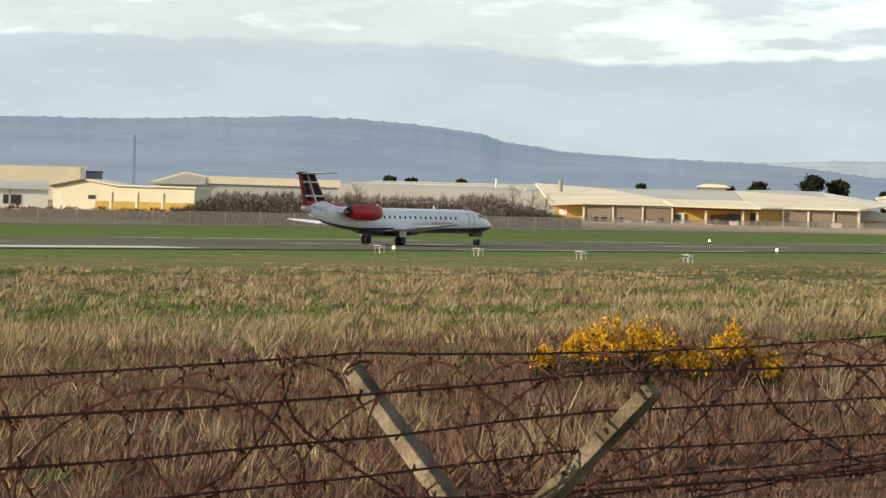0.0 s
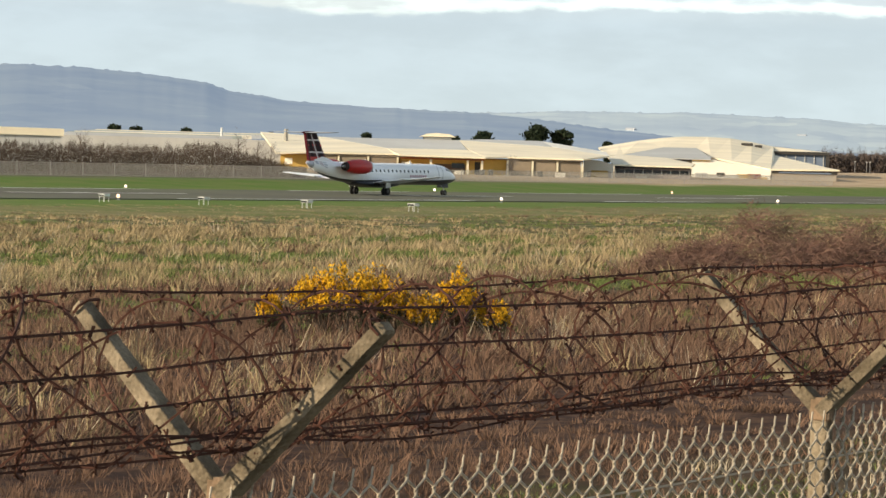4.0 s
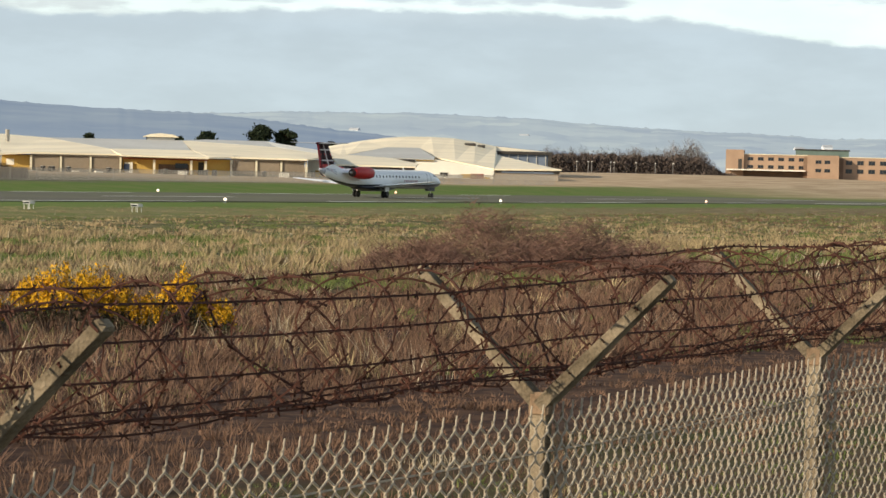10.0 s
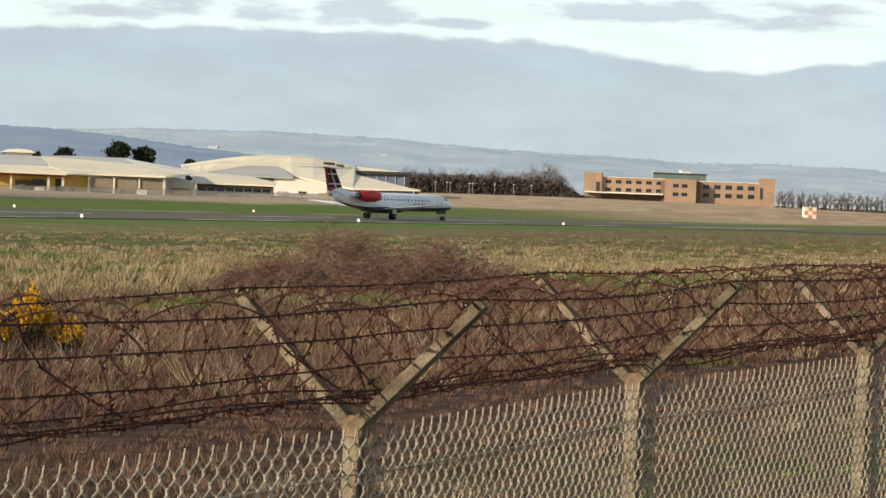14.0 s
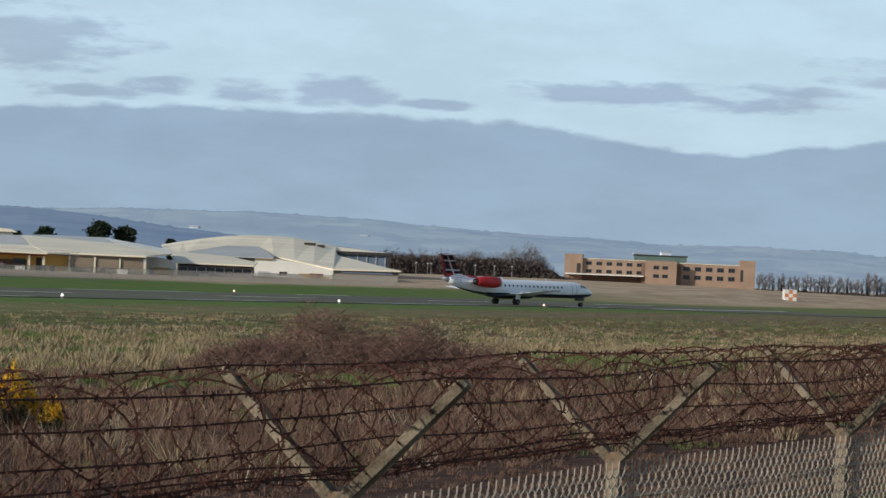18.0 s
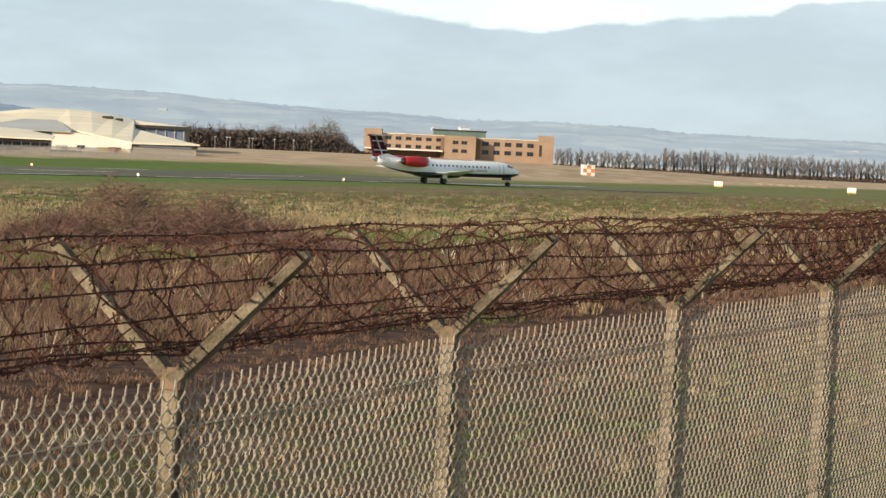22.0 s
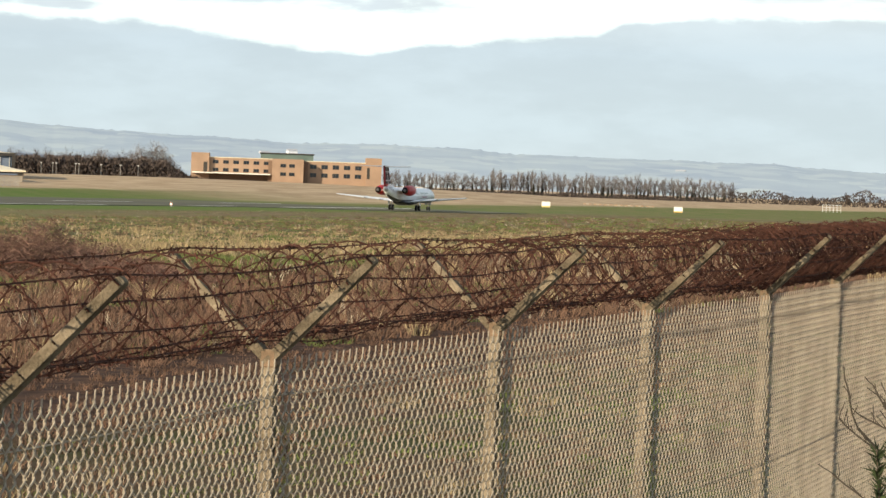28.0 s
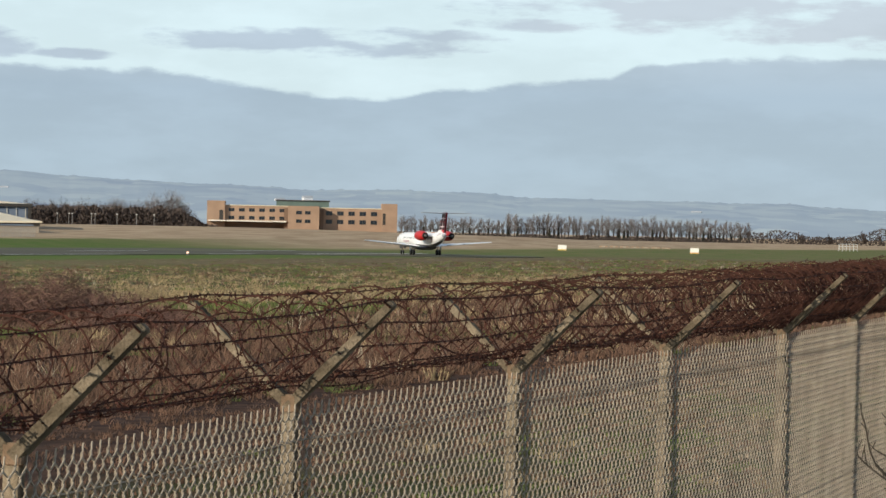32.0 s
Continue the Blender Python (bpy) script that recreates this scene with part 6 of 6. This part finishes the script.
# ---- rough grass, thicket and gorse on the near side ----
def tufts(rng, a, c, per, height, lean, width, spread):
    """Blades of grass round many tuft centres (field frame), as triangles."""
    n = len(a)
    total = n * per
    ca, cc = np.repeat(a, per), np.repeat(c, per)
    ang = rng.uniform(0, 2 * np.pi, total)
    rad = spread * np.sqrt(rng.uniform(0, 1, total))
    h = np.repeat(height, per) * rng.uniform(0.45, 1.1, total)
    x, y = ca + np.cos(ang) * rad, cc + np.sin(ang) * rad
    tilt = rng.uniform(0.05, lean, total)
    dirn = ang + rng.uniform(-0.8, 0.8, total)
    z0 = np.repeat(np.array([land(p, q) for p, q in zip(a, c)]), per) - 0.02
    side = rng.uniform(0, 2 * np.pi, total)
    w = width * rng.uniform(0.6, 1.4, total)
    sx, sy = np.cos(side) * w, np.sin(side) * w
    tx, ty = x + np.cos(dirn) * tilt * h + 0.22 * h, y + np.sin(dirn) * tilt * h
    verts = np.empty((total, 3, 3))
    verts[:, 0] = np.stack([x - sx, y - sy, z0], 1)
    verts[:, 1] = np.stack([x + sx, y + sy, z0], 1)
    verts[:, 2] = np.stack([tx, ty, z0 + h], 1)
    return verts.reshape(-1, 3)


def grass_object(name, verts, material, label):
    me = bpy.data.meshes.new(name)
    n = len(verts)
    me.vertices.add(n)
    me.vertices.foreach_set("co", verts.astype(np.float32).ravel())
    me.loops.add(n)
    me.loops.foreach_set("vertex_index", np.arange(n, dtype=np.int32))
    me.polygons.add(n // 3)
    me.polygons.foreach_set("loop_start", np.arange(0, n, 3, dtype=np.int32))
    me.update(calc_edges=True)
    me.materials.append(material)
    ob = part(name, me)
    ob.matrix_basis = FIELD
    tagged(ob, label, "grass", kind="stuff")


def add_grass():
    rng = np.random.default_rng(6)
    straw = mat("straw_grass", (0.315, 0.240, 0.132), 0.9, vary=0.4, scale=1.1, island=0.25)
    brown = mat("brown_stalks", (0.150, 0.088, 0.058), 0.95, vary=0.35, scale=1.1, island=0.3)
    green = mat("green_grass", (0.120, 0.148, 0.042), 0.9, vary=0.4, scale=1.1, island=0.25)
    pale = mat("bleached_stalks", (0.36, 0.30, 0.215), 0.9, vary=0.2, scale=0.3, island=0.3)
    pools = {"straw": [], "brown": [], "green": [], "pale": []}
    for lo, hi, density, per, width in ((17, 34, 6.5, 24, .0065), (34, 62, 5.5, 22, .011), (62, 100, 3.2, 22, .018), (100, 175, 1.7, 18, .030), (175, 330, .8, 14, .040), (330, 500, .4, 12, .065)):
        az = np.radians(rng.uniform(-20.5, 18.5, int(0.68 / 2 * (hi ** 2 - lo ** 2) * density)))
        d = np.sqrt(rng.uniform(lo ** 2, hi ** 2, len(az)))
        x, y = np.sin(az) * d, np.cos(az) * d
        t = radians(FIELD_TURN)
        a, c = x * math.cos(t) + y * math.sin(t), -x * math.sin(t) + y * math.cos(t)
        keep = (c > 6.0) & (c < 152) & ((a < 480) | (c < 108)) & ((c < 126) | (rng.uniform(0, 1, len(c)) < .5))
        a, c = a[keep], c[keep]
        patch = np.array([noise.noise((p * .07, q * .07, 1.0)) + .5 * noise.noise((p * .25, q * .25, 4.0)) for p, q in zip(a, c)])
        tuss = np.array([noise.noise((p * .75, q * .75, 8.0)) + .6 * noise.noise((p * .3, q * .3, 2.0)) for p, q in zip(a, c)])
        far = np.clip((c + 10 * patch - 30) / 22, 0, 1)
        u = np.clip(rng.uniform(0, 1, len(a)) * .5 + .25 - .75 * tuss, 0, .999)
        band = np.array([noise.noise((p * .03, q * .11, 6.0)) * 1.3 + .6 * noise.noise((p * .16, q * .3, 3.0)) for p, q in zip(a, c)])
        wet = np.clip(band * 1.4 + .3, 0, 1)
        dry_end = np.clip((330 - a) / 190, .06, 1)
        p_pale = .09 * (1 - far) + .06 * far
        p_straw = (.16 * (1 - far) + (.52 - .34 * wet) * far) * np.clip((400 - a) / 220, .32, 1)
        p_green = ((.04 + .16 * wet) * (1 - far) + (.22 + .62 * wet) * far) * dry_end
        dull = (a > 35) & (c < 50)
        p_straw, p_pale = np.where(dull, p_straw * .4, p_straw), np.where(dull, p_pale * .45, p_pale)
        # verge along the fence: short green and straw; then a bare dark strip
        verge = c < 16.5
        p_green = np.where(verge, np.clip((17 - c) * .11, .05, .5), p_green)
        p_straw = np.where(verge, np.clip((16 - c) * .03, .02, .12), p_straw)
        p_pale = np.where(verge, .01, p_pale)
        bare = (c > 16.0) & (c < 20.5 + patch)
        kind = np.where(u < p_pale, 0, np.where(u < p_pale + p_straw, 2, np.where(u > 1 - p_green, 1, 3)))
        lot = rng.uniform(0, 1, len(a))
        east = np.clip((a - 150) / 150, 0, 1) * np.clip((c - 62) / 30, 0, 1)
        kind = np.where((kind == 3) & (c > 60) & (lot < .5), 2, kind)
        kind = np.where((kind >= 2) & (lot < .72 * east), 1, kind)
        kind = np.where(bare, 3, kind)
        tall = (0.25 + 0.24 * rng.uniform(0, 1, len(a)) ** 2) * (1 + .5 * tuss) * (1 - .25 * (c > 100)) * (1 - .55 * (c > 124)) * (1 - .35 * (lo > 170)) * (1 + .35 * np.clip(patch, -1, 1))
        tall = tall * np.where(bare, np.where(a > 30, .28, .6), np.where(verge, .45, 1))
        for k, name, hs in ((0, "pale", 1.15), (1, "green", .72), (2, "straw", 1.05), (3, "brown", .95)):
            s = kind == k
            if s.any():
                pools[name].append(tufts(rng, a[s], c[s], per if name != "pale" else max(3, per // 3), tall[s] * hs, 1.5 if name == "green" else 1.15, width * (0.7 if name == "pale" else 1), .13 + .07 * (lo > 60) + .2 * (lo > 170)))
    for name, m, lab in (("straw", straw, "tall straw-coloured dry grass tufts on rough ground"), ("brown", brown, "dead red-brown stalks over rough ground"), ("green", green, "patches of low green grass in rough ground"), ("pale", pale, "thin bleached stalks in rough grass")):
        grass_object("rough_grass", np.concatenate(pools[name]), m, lab)


add_grass()


def add_bramble():
    """A low mound of leafless red-brown bramble."""
    rnd = random.Random(31)
    m = mat("bramble_stems", (0.17, 0.098, 0.074), 0.95, vary=0.35, scale=0.9, island=0.35)
    for az, d, w, h, dep in ((0.6, 105, 4.4, 1.6, 4.0), (2.3, 104, 3.4, 1.1, 3.4), (-0.9, 103, 2.6, .75, 3.0), (3.6, 98, 3.0, .5, 3.0)):
        v, f = [], []
        for _ in range(int(2300 * w)):
            x, y = rnd.gauss(0, .42) * w, rnd.gauss(0, .42) * dep
            k = max(0.0, 1 - (x / w) ** 2 - (y / dep) ** 2)
            top = (h * k ** 1.1 + .16 * rnd.random()) * (1 + .7 * noise.noise((x * .9, y * .9, az)) + .4 * noise.noise((x * 2.7, y * 2.7, az)))
            z = rnd.random() ** .6 * top
            sprig(v, f, (x, y, z), (rnd.uniform(-.45, .45), rnd.uniform(-.4, .4), rnd.uniform(-.05, .38)), rnd.uniform(.006, .013))
        th = thing("bramble_bush", far_at(az, d, ground_z(math.sin(radians(az)) * d, math.cos(radians(az)) * d)), "low mound of leafless red-brown bramble in rough grass", "bush", "bramble mounds")
        part("thicket", raw("thicket", v, f, m), parent=th)
        for i in range(16):
            a = rnd.uniform(-.6, .6) * w
            bm = rod(bmesh.new(), (a * .7, rnd.uniform(-.4, .4), 0), (a, rnd.uniform(-.8, .8), h * .8 * max(.2, 1 - (a / w) ** 2)), .02, .008, 4)
            part("cane", bm, BARK, th)


add_bramble()


def add_gorse():
    rnd = random.Random(17)
    leaf = mat("gorse_spines", (0.040, 0.045, 0.018), 0.9, vary=0.3, scale=1.5, island=0.4)
    flower = mat("gorse_flowers", (0.62, 0.34, 0.012), 0.8, vary=0.15, scale=2, island=0.25)
    dead = mat("gorse_dead_stems", (0.085, 0.052, 0.032), 0.95, vary=0.3, scale=1, island=0.35)
    x0, y0 = math.sin(radians(-6.75)) * 55, math.cos(radians(-6.75)) * 55
    th = thing("gorse_bush", far_at(-6.75, 55, ground_z(x0, y0) - .05), "straggling gorse bush in bright yellow flower", "bush")
    lumps = [(-1.15, .2, 1.10, .42), (-.7, 0, 1.25, .50), (-.15, .25, 1.22, .52), (.3, .1, 1.0, .40), (.8, .1, .72, .3), (1.35, -.1, 1.28, .32), (1.55, .2, .9, .34), (-1.9, .1, .70, .22), (2.05, 0, .66, .26)]
    bm = bmesh.new()
    vs = {"leaf": ([], []), "flower": ([], []), "dead": ([], [])}
    for cx, cy, top, r in lumps:
        for _ in range(9):
            a = rnd.uniform(0, 6.3)
            rod(bm, (cx * .8, cy, 0), (cx + math.cos(a) * r * .6, cy + math.sin(a) * r * .6, top * rnd.uniform(.6, .95)), .02, .006, 5)
        for _ in range(130):
            a, q = rnd.uniform(0, 6.3), r * math.sqrt(rnd.random())
            px, py = cx + math.cos(a) * q, cy + math.sin(a) * q
            pz = top * rnd.uniform(.35, 1.0) * (1 - .35 * (q / r) ** 2)
            sx, sz = rnd.uniform(-.15, .15), rnd.uniform(.5, 1)
            for k in range(18):
                t = rnd.random()
                p = (px + sx * t * .3 + rnd.gauss(0, .025), py + rnd.gauss(0, .025), pz + .26 * t * sz)
                high = pz > top * .45
                which = "flower" if (high and rnd.random() < .78) else ("leaf" if rnd.random() < .75 else "dead")
                d = (rnd.uniform(-.05, .05), rnd.uniform(-.05, .05), rnd.uniform(.0, .07))
                sprig(*vs[which], p, d, .019 if which == "flower" else .010)
        for _ in range(160):
            p = (cx + rnd.gauss(0, .5) * r, cy + rnd.gauss(0, .5) * r, rnd.uniform(0, top * .55))
            sprig(*vs["dead"], p, (rnd.uniform(-.12, .12), rnd.uniform(-.12, .12), rnd.uniform(.05, .3)), .008)
    part("stem", bm, BARK, th)
    part("foliage", raw("foliage", *vs["leaf"], leaf), parent=th, label="dark green gorse spines")
    part("blossom", raw("blossom", *vs["flower"], flower), parent=th, label="bright yellow gorse flowers")
    part("dead_growth", raw("dead_growth", *vs["dead"], dead), parent=th, label="dead brown stems low in the bush")


add_gorse()


def add_near_shrub():
    """Bare twigs and a dark evergreen sprig on the near side of the fence."""
    rnd = random.Random(23)
    x, y = math.sin(radians(19.0)) * 11.5, math.cos(radians(19.0)) * 11.5
    g = ground_z(x, y)
    th = thing("bare_shrub", pose(x, y, g, 0, 0, -18.3), "leafless grey-brown shrub beside the fence", "shrub")
    v, f = [], []

    def grow(p, d, length, r, depth):
        pts = [tuple(p)]
        p, d = np.array(p, float), np.array(d, float)
        n = 7
        for i in range(n):
            d = d + np.array([rnd.uniform(-.16, .16), rnd.uniform(-.16, .16), rnd.uniform(-.02, .12)])
            d /= np.linalg.norm(d)
            p = p + d * length / n
            pts.append(tuple(p))
            if depth and i >= 1 and rnd.random() < .95:
                s = d + np.array([rnd.uniform(-1.1, 1.1), rnd.uniform(-.7, .7), rnd.uniform(-.2, .8)])
                grow(p, s / np.linalg.norm(s), length * rnd.uniform(.14, .36), r * .62, depth - 1)
        tube_path(pts, r, 5, v, f)
    for i in range(5):
        foot = np.array((rnd.uniform(-.05, .25), rnd.uniform(-.1, .1), 0.0))
        fork = foot + np.array((rnd.uniform(-.05, .15), rnd.uniform(-.1, .1), rnd.uniform(1.75, 2.0)))
        tube_path([tuple(foot + (fork - foot) * k + np.array((.03 * math.sin(k * 9 + i), 0, 0))) for k in (0, .25, .5, .75, 1)], .011, 6, v, f)
        for _ in range(5):
            d = np.array((rnd.uniform(-1.2, .5), rnd.uniform(-.25, .25), rnd.uniform(.4, 1.0)))
            grow(tuple(foot + (fork - foot) * rnd.uniform(.8, 1)), d / np.linalg.norm(d), rnd.uniform(.45, .75), .0055, 2)
    part("branching", raw("branching", v, f, mat("shrub_bark", (0.075, 0.060, 0.045), 0.9, vary=.3, scale=8)), parent=th)
    th = thing("evergreen_shrub", pose(math.sin(radians(18.5)) * 11.0, math.cos(radians(18.5)) * 11.0, g, 0, 0, -18.3), "dark green spiny evergreen shrub beside the fence", "shrub")
    v, f = [], []
    bm = bmesh.new()
    for i in range(24):
        a = rnd.uniform(0, 6.3)
        q = rnd.uniform(.02, .30)
        top = np.array((math.cos(a) * q, math.sin(a) * q, rnd.uniform(2.1, 2.52) - q * .7))
        base = np.array((math.cos(a) * q * .3, math.sin(a) * q * .3, .2))
        rod(bm, tuple(base), tuple(top), .008, .003, 5)
        for _ in range(520):
            t = rnd.uniform(.45, 1.0)
            p = base + (top - base) * t
            d = np.array((rnd.uniform(-1, 1), rnd.uniform(-1, 1), rnd.uniform(.1, 1.2)))
            sprig(v, f, p, d / np.linalg.norm(d) * rnd.uniform(.03, .075), .0055)
    part("stem", bm, BARK, th)
    part("foliage", raw("foliage", v, f, mat("evergreen_needles", (0.035, 0.050, 0.018), .85, vary=.3, scale=3, island=.4)), parent=th)


add_near_shrub()

# ---- movement ----
JET_TRACK = [
    (0.0, -59.4, 286.8, 27.2), (2.0, -50.1, 313.8, 27.5), (6.0, -31.1, 349.8, 27.5), (9.0, -17.3, 375.6, 29.0), (13.0, 1.6, 405.3, 34.0), (17.0, 21.0, 421.9, 46.3),
    (19.0, 31.5, 431.3, 52.4), (21.0, 40.4, 437.1, 54.4), (23.0, 50.5, 444.2, 51.0), (24.5, 57.5, 447.6, 43.2), (26.5, 65.2, 457.5, 31.7), (28.0, 69.2, 464.0, 23.3),
    (29.0, 70.7, 467.1, 15.8), (30.0, 71.7, 470.0, 8.7), (31.0, 71.9, 472.2, 1.6), (32.0, 71.6, 475.1, -6.0)]


def motions():
    rows = []
    for t, x, y, h in JET_TRACK:
        rows.append((t, pose(x, y, max(0.0, ground_z(x, y)) + 0.03, 0, 0, 90 - h)))
    walk(jet, rows)
    # wheels roll: rows close enough that no turn passes 90 degrees
    for hub, r in jet_wheels:
        at = Vector(hub.location)
        rows, gone = [], 0.0
        for (t0, x0, y0, h0), (t1, x1, y1, h1) in zip(JET_TRACK, JET_TRACK[1:]):
            length = math.hypot(x1 - x0, y1 - y0)
            steps = max(1, math.ceil(length / r / 1.2))
            for i in range(steps):
                rows.append((t0 + (t1 - t0) * i / steps, pose(*at, 0, math.degrees((gone + length * i / steps) / r) % 360, 0)))
            gone += length
        rows.append((SECONDS, pose(*at, 0, math.degrees(gone / r) % 360, 0)))
        walk(hub, rows)


motions()
